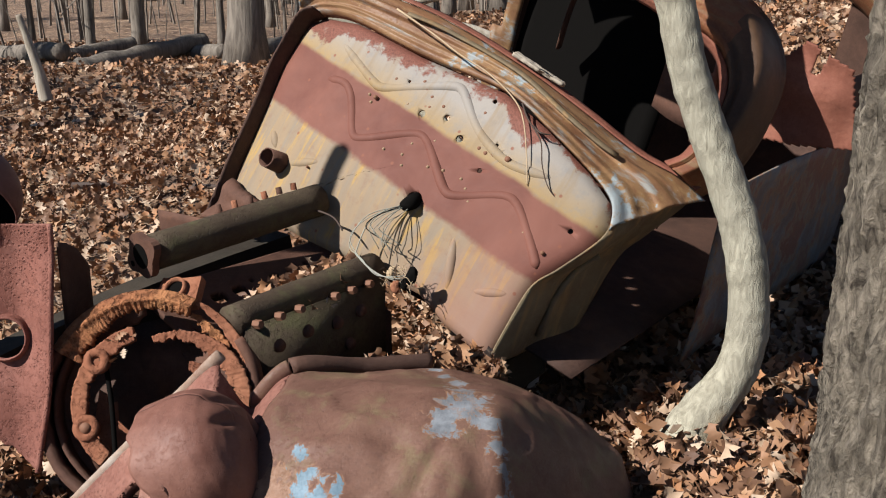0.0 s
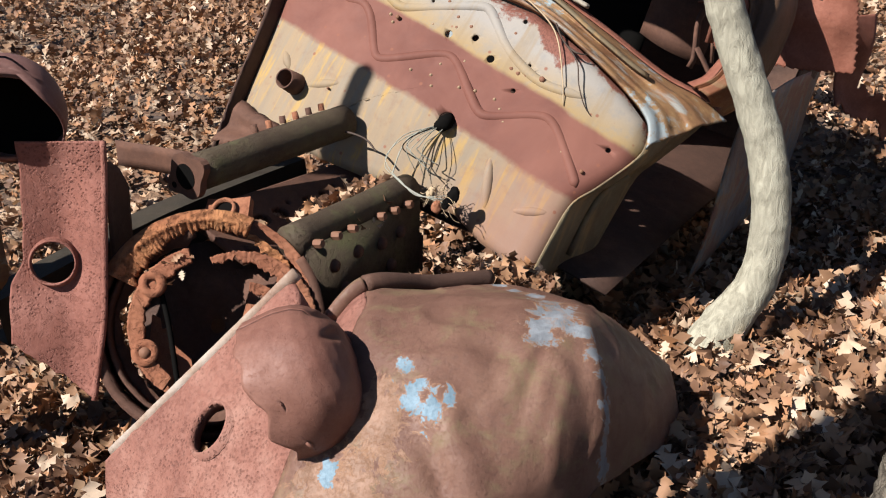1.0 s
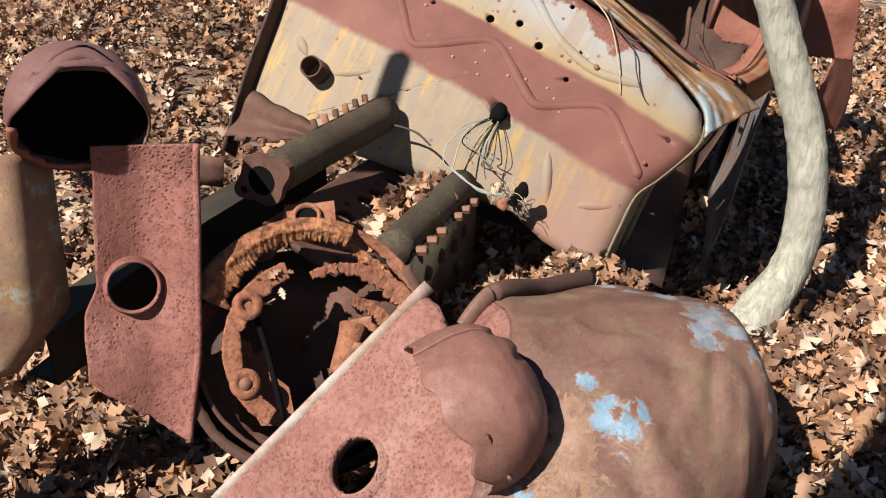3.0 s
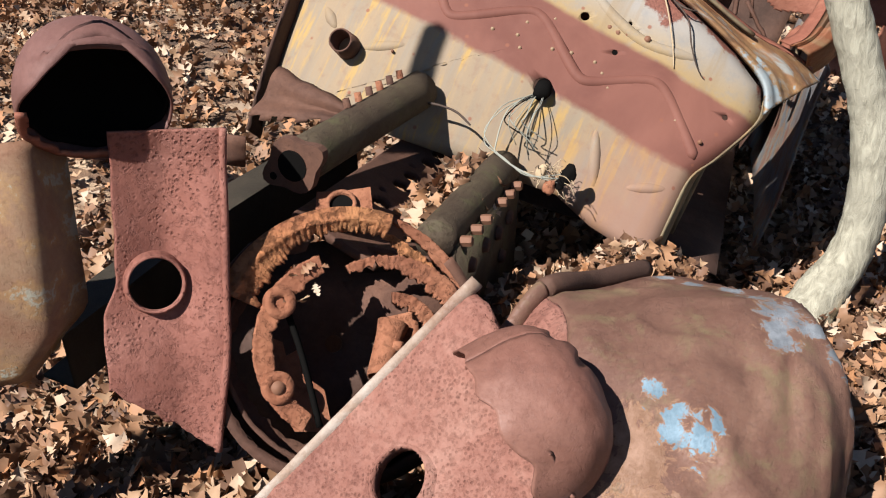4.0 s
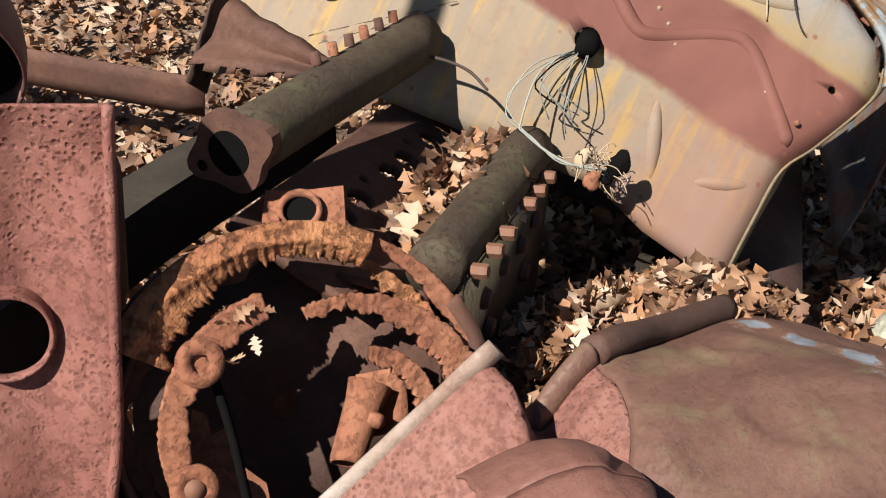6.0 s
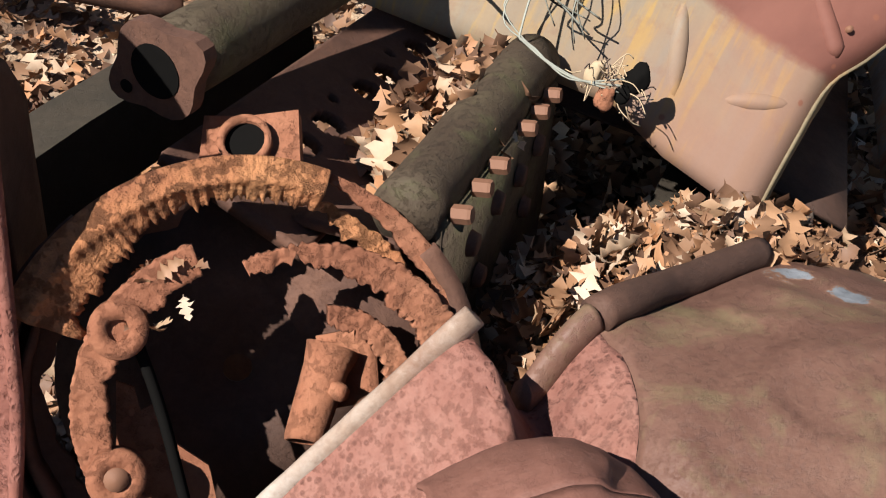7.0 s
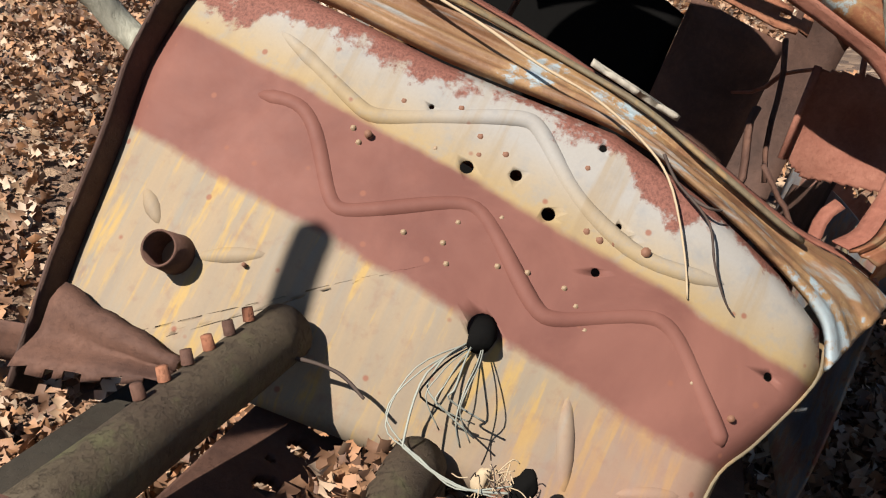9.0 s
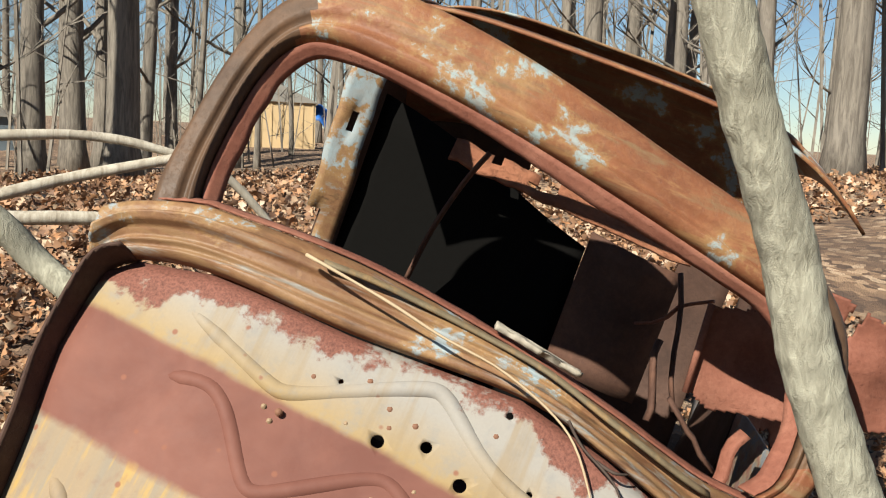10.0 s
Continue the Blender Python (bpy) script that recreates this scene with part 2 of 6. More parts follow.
M_FIRE = firewall_paint()
M_RED = rust("red_oxide_sheet", (0.24, 0.088, 0.056), (0.14, 0.048, 0.03), (0.33, 0.145, 0.095), seed=0.4)
M_PANEL = rust("pitted_red_sheet", (0.235, 0.092, 0.066), (0.15, 0.055, 0.04), (0.33, 0.15, 0.115), relief=0.85, pit=0.003, grain=105, seed=1.1, pocks=95.0)
BLUE, PALE, CRUST = (0.15, 0.23, 0.285), (0.20, 0.215, 0.23), (0.24, 0.13, 0.078)
M_FENDER = rust("brown_fender_rust", (0.165, 0.086, 0.06), (0.105, 0.05, 0.036), (0.225, 0.13, 0.088), relief=0.5, rough=0.55, seed=2.3, lichen=(0.16, 0.125, 0.065), remains=[
    (c, w, CRUST) for c, w in (((-0.36, 2.05, 0.40), 0.05), ((-0.42, 1.98, 0.33), 0.04), ((-0.49, 1.99, 0.29), 0.045))] + [
    (c, w, BLUE) for c, w in (((-0.305, 2.13, 0.46), 0.017), ((-0.285, 2.07, 0.44), 0.022), ((-0.25, 2.035, 0.435), 0.024), ((-0.215, 2.045, 0.445), 0.017), ((-0.47, 2.02, 0.31), 0.018))] + [
    (c, w, PALE) for c, w in (((-0.02, 2.58, 0.49), 0.022), ((0.01, 2.50, 0.515), 0.022), ((0.04, 2.41, 0.535), 0.024), ((0.055, 2.33, 0.54), 0.026), ((0.072, 2.27, 0.53), 0.034), ((0.04, 2.235, 0.53), 0.034), ((0.01, 2.20, 0.525), 0.03),
                              ((0.105, 2.215, 0.49), 0.026), ((0.125, 2.165, 0.45), 0.02), ((0.138, 2.13, 0.41), 0.018), ((0.143, 2.10, 0.34), 0.017), ((0.146, 2.08, 0.26), 0.017))])
M_APRON = rust("pink_apron_rust", (0.25, 0.112, 0.082), (0.155, 0.06, 0.044), (0.34, 0.19, 0.145), relief=0.75, pit=0.003, grain=125, seed=0.9, pocks=110.0)
M_CONE = rust("lamp_shell_rust", (0.20, 0.092, 0.066), (0.135, 0.056, 0.04), (0.265, 0.135, 0.10), relief=0.4, rough=0.56, seed=3.1)
M_BUCKET = rust("purple_brown_rust", (0.155, 0.075, 0.062), (0.10, 0.045, 0.036), (0.21, 0.11, 0.09), relief=0.3, rough=0.62, seed=3.6)
M_COWL = rust("weathered_cowl", (0.24, 0.125, 0.06), (0.13, 0.058, 0.03), (0.32, 0.20, 0.10), patch=(0.25, 0.30, 0.31), patch_at=0.53, relief=0.35, rough=0.5, seed=1.9, along=(((0.20, 0.115, 0.055), 0.46), ((0.22, 0.235, 0.22), 0.55), ((0.07, 0.04, 0.024), 0.57)))
M_HEADER = rust("weathered_header", (0.24, 0.095, 0.045), (0.15, 0.055, 0.028), (0.34, 0.19, 0.09), patch=(0.26, 0.31, 0.30), patch_at=0.56, relief=0.4, rough=0.5, seed=4.0, along=(((0.17, 0.105, 0.055), 0.53), ((0.27, 0.145, 0.065), 0.58)))
# pillar brown, darkened further to hold the shade on the near one
M_PILLAR = rust("shaded_brown_pillar", (0.095, 0.055, 0.032), (0.055, 0.03, 0.018), (0.16, 0.085, 0.045), relief=0.3, rough=0.5, seed=3.3)
M_BLUED = rust("blue_grey_side", (0.17, 0.20, 0.215), (0.14, 0.075, 0.05), (0.24, 0.27, 0.28), patch=(0.19, 0.085, 0.055), patch_at=0.52, relief=0.3, rough=0.55, seed=2.9)
M_OLIVE = rust("olive_side_sheet", (0.17, 0.135, 0.08), (0.10, 0.06, 0.035), (0.24, 0.19, 0.11), relief=0.3, rough=0.65, seed=0.2, streak=(0.26, 0.16, 0.07))
# dark rust that also puts shade into inner and turned-away parts
M_DARK = rust("dark_rust_and_shade", (0.075, 0.04, 0.028), (0.04, 0.022, 0.016), (0.12, 0.062, 0.042), relief=0.5, seed=2.0)
M_BLOCK = rust("engine_iron", (0.105, 0.052, 0.035), (0.055, 0.028, 0.02), (0.165, 0.078, 0.048), relief=0.5, rough=0.8, seed=2.7)
M_GREEN = rust("mossy_iron", (0.068, 0.048, 0.03), (0.042, 0.025, 0.017), (0.10, 0.08, 0.045), relief=0.8, pit=0.004, seed=1.4, lichen=(0.085, 0.085, 0.036))
M_RAIL = rust("dark_rail_rust", (0.035, 0.029, 0.02), (0.022, 0.015, 0.01), (0.055, 0.042, 0.028), relief=0.4, seed=2.2)
M_FLAKE = rust("orange_flaking_rust", (0.38, 0.155, 0.065), (0.18, 0.065, 0.032), (0.50, 0.24, 0.10), relief=1.0, pit=0.012, grain=90, rough=0.85, seed=0.7)
M_SHOE = rust("orange_brown_rust", (0.27, 0.105, 0.055), (0.15, 0.055, 0.03), (0.37, 0.165, 0.09), relief=0.8, pit=0.005, grain=110, rough=0.85, seed=1.7)
M_FADED = rust("faded_green_fender", (0.23, 0.15, 0.09), (0.20, 0.085, 0.05), (0.27, 0.20, 0.13), patch=(0.27, 0.26, 0.205), patch_at=0.52, relief=0.5, seed=5.0)
M_WHITE = rust("worn_white_edge", (0.31, 0.23, 0.17), (0.20, 0.10, 0.065), (0.48, 0.45, 0.40), relief=0.4, seed=0.5)
M_BARK_PALE = bark("smooth_pale_bark", (0.20, 0.183, 0.135), (0.41, 0.385, 0.295), 1.7, 0.7, 0.30, 0.010)
M_BARK_ROUGH = bark("furrowed_bark", (0.05, 0.04, 0.03), (0.34, 0.29, 0.22), 1.5, 1.0, 0.40, 0.03)
M_BARK_FAR = bark("grey_brown_bark", (0.09, 0.075, 0.06), (0.24, 0.205, 0.165), 0.5, 0.8, 0.12, 0.02)
M_WOOD = bark("grey_dead_wood", (0.24, 0.20, 0.15), (0.46, 0.41, 0.33), 1.0, 0.5, 0.1, 0.01)
LEAF_STOPS = [(0.0, (0.07, 0.036, 0.022)), (0.22, (0.16, 0.082, 0.045)), (0.5, (0.28, 0.155, 0.085)), (0.66, (0.36, 0.17, 0.075)), (0.82, (0.40, 0.26, 0.155)), (1.0, (0.56, 0.43, 0.31))]
M_LEAF = leaf_material("dry_oak_leaves", LEAF_STOPS)
M_GROUND = litter_ground()
M_WIRE = plain("bare_grey_wire", (0.27, 0.27, 0.22), 0.6)
# black of rubber parts; also paints the shade in bores, bucket and car
M_BLACK = plain("black_rubber_and_shade", (0.006, 0.0055, 0.005), 0.95, gloss=0.03)
M_TWIG = plain("dry_twig", (0.42, 0.31, 0.19), 0.8)
M_TWIG_DARK = plain("dark_twig", (0.055, 0.035, 0.025), 0.8)
M_BOLT = plain("rusty_bolt", (0.18, 0.082, 0.045), 0.75)
M_CHIP = plain("cream_paint_chip", (0.27, 0.18, 0.105), 0.6)
M_SHED = plain("tan_plywood", (0.52, 0.37, 0.20), 0.8, var=0.2, scale=3)
M_SHED_ROOF = plain("grey_shingle", (0.25, 0.23, 0.20), 0.9)
M_TARP = plain("blue_tarpaulin", (0.03, 0.13, 0.42), 0.5)
M_HOUSE = plain("grey_blue_siding", (0.14, 0.17, 0.19), 0.8)
M_FOIL = plain("crumpled_foil", (0.75, 0.75, 0.74), 0.35, 0.3)

# ---------------------------------------------------------------- building helpers
def finish(bm, name, mat, smooth=True):
    bmesh.ops.recalc_face_normals(bm, faces=bm.faces)
    me = bpy.data.meshes.new(name)
    bm.to_mesh(me)
    bm.free()
    me.materials.append(mat)
    if smooth:
        me.shade_smooth()
    return me


def part(name, bm, mat, parent=None, label="", smooth=True):
    ob = new(name, finish(bm, name, mat, smooth))
    if parent:
        ob.parent = parent
    if label:
        ob["label"] = label
    return ob


def empty(name, m, label, category, group="", kind=""):
    ob = new(name)
    ob.matrix_world = m
    return tagged(ob, label, category, group, kind)


def rot_frames(pts):
    """Right and up vectors carried along a line of points."""
    out, up = [], None
    for i, p in enumerate(pts):
        d = (pts[min(i + 1, len(pts) - 1)] - pts[max(i - 1, 0)]).normalized()
        if up is None:
            up = Vector((0, 0, 1)) if abs(d.z) < 0.9 else Vector((1, 0, 0))
        up = (up - d * up.dot(d)).normalized()
        out.append((d.cross(up), up))
    return out


def spline(points, n):
    """n points on a smooth curve through the given ones."""
    P = [Vector(p) for p in points]
    out = []
    for k in range(n):
        f = k / (n - 1) * (len(P) - 1)
        i = min(int(f), len(P) - 2)
        f -= i
        a, b, c, d = P[max(i - 1, 0)], P[i], P[i + 1], P[min(i + 2, len(P) - 1)]
        out.append(0.5 * ((2 * b) + (c - a) * f + (2 * a - 5 * b + 4 * c - d) * f * f + (3 * b - a - 3 * c + d) * f ** 3))
    return out


def tube(bm, pts, radii, segs=10, caps=True, rough=0.0, freq=8.0, oval=1.0):
    pts = [Vector(p) for p in pts]
    if isinstance(radii, (int, float)):
        radii = [radii] * len(pts)
    rings = []
    for p, r, (a, b) in zip(pts, radii, rot_frames(pts)):
        ring = []
        for k in range(segs):
            w = 2 * math.pi * k / segs
            q = a * math.cos(w) + b * math.sin(w) * oval
            rr = r
            if rough:
                rr *= 1 + rough * noise.noise((p + q * r) * freq)
            ring.append(bm.verts.new(p + q * rr))
        rings.append(ring)
    for r0, r1 in zip(rings, rings[1:]):
        for k in range(segs):
            bm.faces.new((r0[k], r0[(k + 1) % segs], r1[(k + 1) % segs], r1[k]))
    if caps:
        bm.faces.new(rings[0][::-1])
        bm.faces.new(rings[-1])


def sheet(bm, f, nu, nv, thick=0.004, keep=None):
    """A bent sheet with thickness: f(s, r) gives its outer face for s and r from 0 to 1; keep(s, r) tells which cells stay."""
    P = [[Vector(f(i / nu, j / nv)) for j in range(nv + 1)] for i in range(nu + 1)]
    top, bot = {}, {}
    for i in range(nu + 1):
        for j in range(nv + 1):
            du = P[min(i + 1, nu)][j] - P[max(i - 1, 0)][j]
            dv = P[i][min(j + 1, nv)] - P[i][max(j - 1, 0)]
            n = du.cross(dv)
            n = n.normalized() if n.length > 1e-9 else Vector((0, 0, 1))
            top[i, j] = P[i][j]
            bot[i, j] = P[i][j] - n * thick
    on = {(i, j): (keep is None or keep((i + 0.5) / nu, (j + 0.5) / nv)) for i in range(nu) for j in range(nv)}
    vt, vb = {}, {}

    def vert(d, src, k):
        if k not in d:
            d[k] = bm.verts.new(src[k])
        return d[k]
    for (i, j), ok in on.items():
        if not ok:
            continue
        c = [(i, j), (i + 1, j), (i + 1, j + 1), (i, j + 1)]
        bm.faces.new([vert(vt, top, k) for k in c])
        bm.faces.new([vert(vb, bot, k) for k in c[::-1]])
        for (a, b), o in (((c[0], c[1]), (i, j - 1)), ((c[1], c[2]), (i + 1, j)), ((c[2], c[3]), (i, j + 1)), ((c[3], c[0]), (i - 1, j))):
            if not on.get(o, False):
                bm.faces.new((vert(vt, top, b), vert(vt, top, a), vert(vb, bot, a), vert(vb, bot, b)))


def plate(bm, outline, depth, m=Matrix()):
    """A flat plate: an outline in x and y, thickened along z."""
    lo = [bm.verts.new(m @ Vector((x, y, 0))) for x, y in outline]
    hi = [bm.verts.new(m @ Vector((x, y, depth))) for x, y in outline]
    bm.faces.new(lo[::-1])
    bm.faces.new(hi)
    n = len(outline)
    for k in range(n):
        bm.faces.new((lo[k], lo[(k + 1) % n], hi[(k + 1) % n], hi[k]))


def box(bm, size, m=Matrix(), bevel=0.0):
    r = bmesh.ops.create_cube(bm, size=1.0)
    bmesh.ops.transform(bm, matrix=m @ Matrix.Diagonal((*size, 1)), verts=r["verts"])
    if bevel:
        es = {e for v in r["verts"] for e in v.link_edges}
        bmesh.ops.bevel(bm, geom=list(es), offset=bevel, segments=2, affect="EDGES")


def turned(bm, profile, m=Matrix(), segs=40, arc=(0.0, 360.0), wobble=0.0, freq=5.0):
    """A profile of (radius, height) turned about z; closed profiles give solid rings."""
    full = arc[1] - arc[0] >= 360
    n = segs if full else segs + 1
    grid = []
    for k in range(n):
        w = radians(arc[0] + (arc[1] - arc[0]) * k / segs)
        row = []
        for r, h in profile:
            p = Vector((r * math.cos(w), r * math.sin(w), h))
            if wobble:
                p *= 1 + wobble * noise.noise(p * freq)
            row.append(bm.verts.new(m @ p))
        grid.append(row)
    for k in range(segs):
        a, b = grid[k], grid[(k + 1) % n]
        for i in range(len(profile) - 1):
            bm.faces.new((a[i], b[i], b[i + 1], a[i + 1]))
    return grid


def ring(bm, r_in, r_out, h0, h1, m=Matrix(), segs=60, arc=(0.0, 360.0), ragged=0.0, freq=18.0, seed=0.0):
    """A solid ring or arc; ragged eats into its inner edge."""
    full = arc[1] - arc[0] >= 360
    n = segs if full else segs + 1
    rows = []
    for k in range(n):
        w = radians(arc[0] + (arc[1] - arc[0]) * k / segs)
        c, s = math.cos(w), math.sin(w)
        e = ragged * (0.6 * noise.noise((c * freq * 0.25, s * freq * 0.25, seed)) + 0.4 * noise.noise((c * freq, s * freq, seed)))
        ri, ro = r_in + e, r_out + 0.3 * e
        rows.append([bm.verts.new(m @ Vector((r * c, r * s, h))) for r, h in ((ri, h0), (ro, h0), (ro, h1), (ri, h1))])
    for k in range(segs):
        a, b = rows[k], rows[(k + 1) % n]
        for i in range(4):
            bm.faces.new((a[i], b[i], b[(i + 1) % 4], a[(i + 1) % 4]))
    if not full:
        bm.faces.new(rows[0][::-1])
        bm.faces.new(rows[-1])


def axes(o, z, x=(1, 0, 0)):
    """A frame at o with its z along z and its x as near x as can be."""
    z = Vector(z).normalized()
    x = Vector(x)
    x = (x - z * x.dot(z)).normalized()
    y = z.cross(x)
    return Matrix(((x.x, y.x, z.x, o[0]), (x.y, y.y, z.y, o[1]), (x.z, y.z, z.z, o[2]), (0, 0, 0, 1)))


def cut(ob, bm):
    """Takes the solid bm out of the mesh of ob."""
    for mesh in (ob.data, None):
        b = bm if mesh is None else bmesh.new()
        if mesh:
            b.from_mesh(mesh)
        bmesh.ops.recalc_face_normals(b, faces=b.faces)
        if b.calc_volume(signed=True) < 0:
            bmesh.ops.reverse_faces(b, faces=b.faces)
        if mesh:
            b.to_mesh(mesh)
            b.free()
    me = bpy.data.meshes.new("cutter")
    bm.to_mesh(me)
    bm.free()
    c = new("cutter", me)
    c.matrix_world = ob.matrix_world
    mod = ob.modifiers.new("cut", "BOOLEAN")
    mod.operation, mod.object, mod.solver = "DIFFERENCE", c, "EXACT"
    bpy.context.view_layer.update()
    c.matrix_world = ob.matrix_world
    bpy.context.view_layer.update()
    got = bpy.data.meshes.new_from_object(ob.evaluated_get(bpy.context.evaluated_depsgraph_get()))
    ob.modifiers.clear()
    ob.data = got
    bpy.data.objects.remove(c)
    bpy.data.meshes.remove(me)


def step(a, b, x):
    x = min(max((x - a) / (b - a), 0.0), 1.0)
    return x * x * (3 - 2 * x)


def ground_z(x, y):
    z = -0.03 + 0.055 * min(max(x, -2.2), 2.2) + 0.15 * step(3.6, 8.0, y) + 0.5 * step(4.0, 7.6, y) * step(-3.2, -0.6, x)
    z += 0.5 * step(4, 11, x) * step(4, 10, y) - 0.45 * step(14, 30, y)
    z += 0.05 * step(0.1, 0.7, x) * step(5.0, 3.4, y)
    return z + 0.035 * noise.noise((x * 0.8, y * 0.8, 0)) + 0.12 * noise.noise((x * 0.17, y * 0.17, 3)) * step(4, 9, abs(y - 2))


# ---------------------------------------------------------------- ground
def ground():
    def axis(lo, hi, near, far):
        out, v = [], 0.0
        s = near
        while v < hi:
            out.append(v)
            v += s
            s = min(s * 1.09, far)
        neg, v, s = [], -near, near
        while v > lo:
            neg.append(v)
            v -= s
            s = min(s * 1.09, far)
        return neg[::-1] + out
    xs, ys = axis(-900, 900, 0.12, 60), [a + 2.6 for a in axis(-700, 1200, 0.12, 60)]
    verts = [(x, y, ground_z(x, y)) for y in ys for x in xs]
    n = len(xs)
    faces = [(j * n + i, j * n + i + 1, (j + 1) * n + i + 1, (j + 1) * n + i) for j in range(len(ys) - 1) for i in range(n - 1)]
    me = bpy.data.meshes.new("ground")
    me.from_pydata(verts, [], faces)
    me.materials.append(M_GROUND)
    me.shade_smooth()
    tagged(new("ground", me), "woodland floor of brown soil under dry leaves", "ground", kind="structure")


ground()

# ---------------------------------------------------------------- the wrecked sedan, leaning to one side
# its own frame: x across the car, y towards its rear, z up through its roof; the firewall leans back
AX, AB = Vector((0.7798, -0.5557, -0.2883)).normalized(), Vector((0.583, 0.81, 0.01))
AB = (AB - AX * AB.dot(AX)).normalized()
AU = AX.cross(AB)
CAR = Matrix(((AX.x, AB.x, AU.x, -0.0807), (AX.y, AB.y, AU.y, 3.2041), (AX.z, AB.z, AU.z, 0.7869), (0, 0, 0, 1)))


def fwp(u, v, n=0.0):
    """A point by its place on the firewall: across, up along it, and out in front of it."""
    return Vector((u, 0.497 * v - 0.867 * n, 0.867 * v + 0.497 * n))


OUTLINE = [(-0.70, -0.40), (-0.735, -0.20), (-0.765, 0.05), (-0.795, 0.22), (-0.785, 0.385), (-0.73, 0.43), (-0.57, 0.45), (-0.27, 0.432), (0.07, 0.435),
           (0.25, 0.388), (0.43, 0.325), (0.535, 0.268), (0.562, 0.20), (0.545, 0.12), (0.455, -0.045), (0.452, -0.305), (0.265, -0.275), (0.15, -0.235),
           (-0.05, -0.25), (-0.33, -0.27), (-0.47, -0.27), (-0.60, -0.28)]


def bulge(u, v):
    return 0.045 * math.exp(-((u + 0.12) / 0.36) ** 2 - ((v + 0.02) / 0.22) ** 2) - 0.05 * step(0.25, 0.6, u) * step(-0.15, 0.25, v) - 0.05 * step(-0.45, -0.8, u)


def sedan():
    car = empty("sedan", CAR, "rusted shell of an old sedan leaning on the leafy ground", "car wreck")
    # firewall: rings from its middle out to its rim
    n, rings = 132, 16
    closed = [Vector((u, v, 0)) for u, v in OUTLINE]
    rim = []
    total = len(closed)
    for k in range(n):
        f = k / n * total
        i = int(f)
        rim.append(closed[i].lerp(closed[(i + 1) % total], f - i))
    bm = bmesh.new()
    mid = Vector((-0.12, 0.08, 0))

    def layer(off):
        c = bm.verts.new(fwp(mid.x, mid.y, bulge(mid.x, mid.y) + off))
        rows = []
        for r in range(1, rings + 1):
            row = []
            for p in rim:
                q = mid.lerp(p, r / rings)
                dent = 0.006 * noise.noise((q.x * 6, q.y * 6, 2)) - (0.02 if r == rings else 0)
                row.append(bm.verts.new(fwp(q.x, q.y, bulge(q.x, q.y) + off + dent)))
            rows.append(row)
        return c, rows
    (c0, a), (c1, b) = layer(0.0), layer(-0.006)
    for k in range(n):
        k2 = (k + 1) % n
        bm.faces.new((c0, a[0][k], a[0][k2]))
        bm.faces.new((c1, b[0][k2], b[0][k]))
        for r in range(rings - 1):
            bm.faces.new((a[r][k], a[r + 1][k], a[r + 1][k2], a[r][k2]))
            bm.faces.new((b[r][k2], b[r + 1][k2], b[r + 1][k], b[r][k]))
        bm.faces.new((a[-1][k], b[-1][k], b[-1][k2], a[-1][k2]))
    fire = part("firewall", bm, M_FIRE, car, "cream, yellow and red-oxide steel firewall with pressed ribs")
    bm = bmesh.new()
    for u, v, r in ((-0.145, 0.262, 0.0125), (-0.06, 0.285, 0.011), (0.02, 0.243, 0.0125), (0.135, 0.182, 0.008), (0.06, 0.395, 0.007), (0.475, 0.145, 0.008),
                    (0.0, 0.01, 0.026), (0.165, 0.26, 0.006), (0.14, 0.275, 0.006), (-0.25, 0.34, 0.005), (-0.12, 0.375, 0.005), (-0.35, 0.275, 0.006)):
        circle = [(r * math.cos(math.pi * k / 8), r * math.sin(math.pi * k / 8)) for k in range(16)]
        plate(bm, circle, 0.1, axes(fwp(u, v, bulge(u, v)), fwp(0, 0, 1)) @ pose(0, 0, -0.05))
    cut(fire, bm)
    # pressed ribs
    for line in ([(-0.56, 0.235), (-0.47, 0.25), (-0.42, 0.215), (-0.335, 0.10), (-0.30, 0.095), (-0.13, 0.20), (-0.08, 0.20), (0.07, 0.07), (0.11, 0.075), (0.25, 0.155), (0.30, 0.145), (0.42, 0.03), (0.445, 0.0)],
                 [(-0.58, 0.37), (-0.37, 0.285), (-0.33, 0.28), (-0.10, 0.39), (-0.06, 0.39), (0.05, 0.29), (0.20, 0.232), (0.36, 0.262)],
                 [(-0.52, -0.085), (-0.38, -0.02)], [(-0.67, 0.0), (-0.605, -0.055)], [(0.17, -0.02), (0.24, -0.2)], [(0.30, -0.15), (0.42, -0.10)]):
        bm = bmesh.new()
        pts = []
        for (u0, v0), (u1, v1) in zip(line, line[1:]):
            for k in range(5):
                u, v = u0 + (u1 - u0) * k / 5, v0 + (v1 - v0) * k / 5
                pts.append((u, v))
        pts.append(line[-1])
        for _ in range(4):
            pts = [pts[0]] + [tuple(0.25 * a + 0.5 * b + 0.25 * c for a, b, c in zip(*t)) for t in zip(pts, pts[1:], pts[2:])] + [pts[-1]]
        m = len(pts)
        tube(bm, [fwp(u, v, bulge(u, v) - 0.0105) for u, v in pts], [0.018 * min(1, 0.35 + 0.4 * min(i, m - 1 - i)) for i in range(m)], 10)
        part("pressed_rib", bm, M_FIRE, fire)
    # stub pipe
    bm = bmesh.new()
    nose = axes(fwp(-0.545, -0.09, -0.02), fwp(-0.10, -0.08, 0.9), (1, 0, 0))
    turned(bm, [(0.033, 0.0), (0.038, 0.0), (0.036, 0.03), (0.033, 0.09), (0.029, 0.09), (0.029, 0.0)], nose, 24, wobble=0.03)
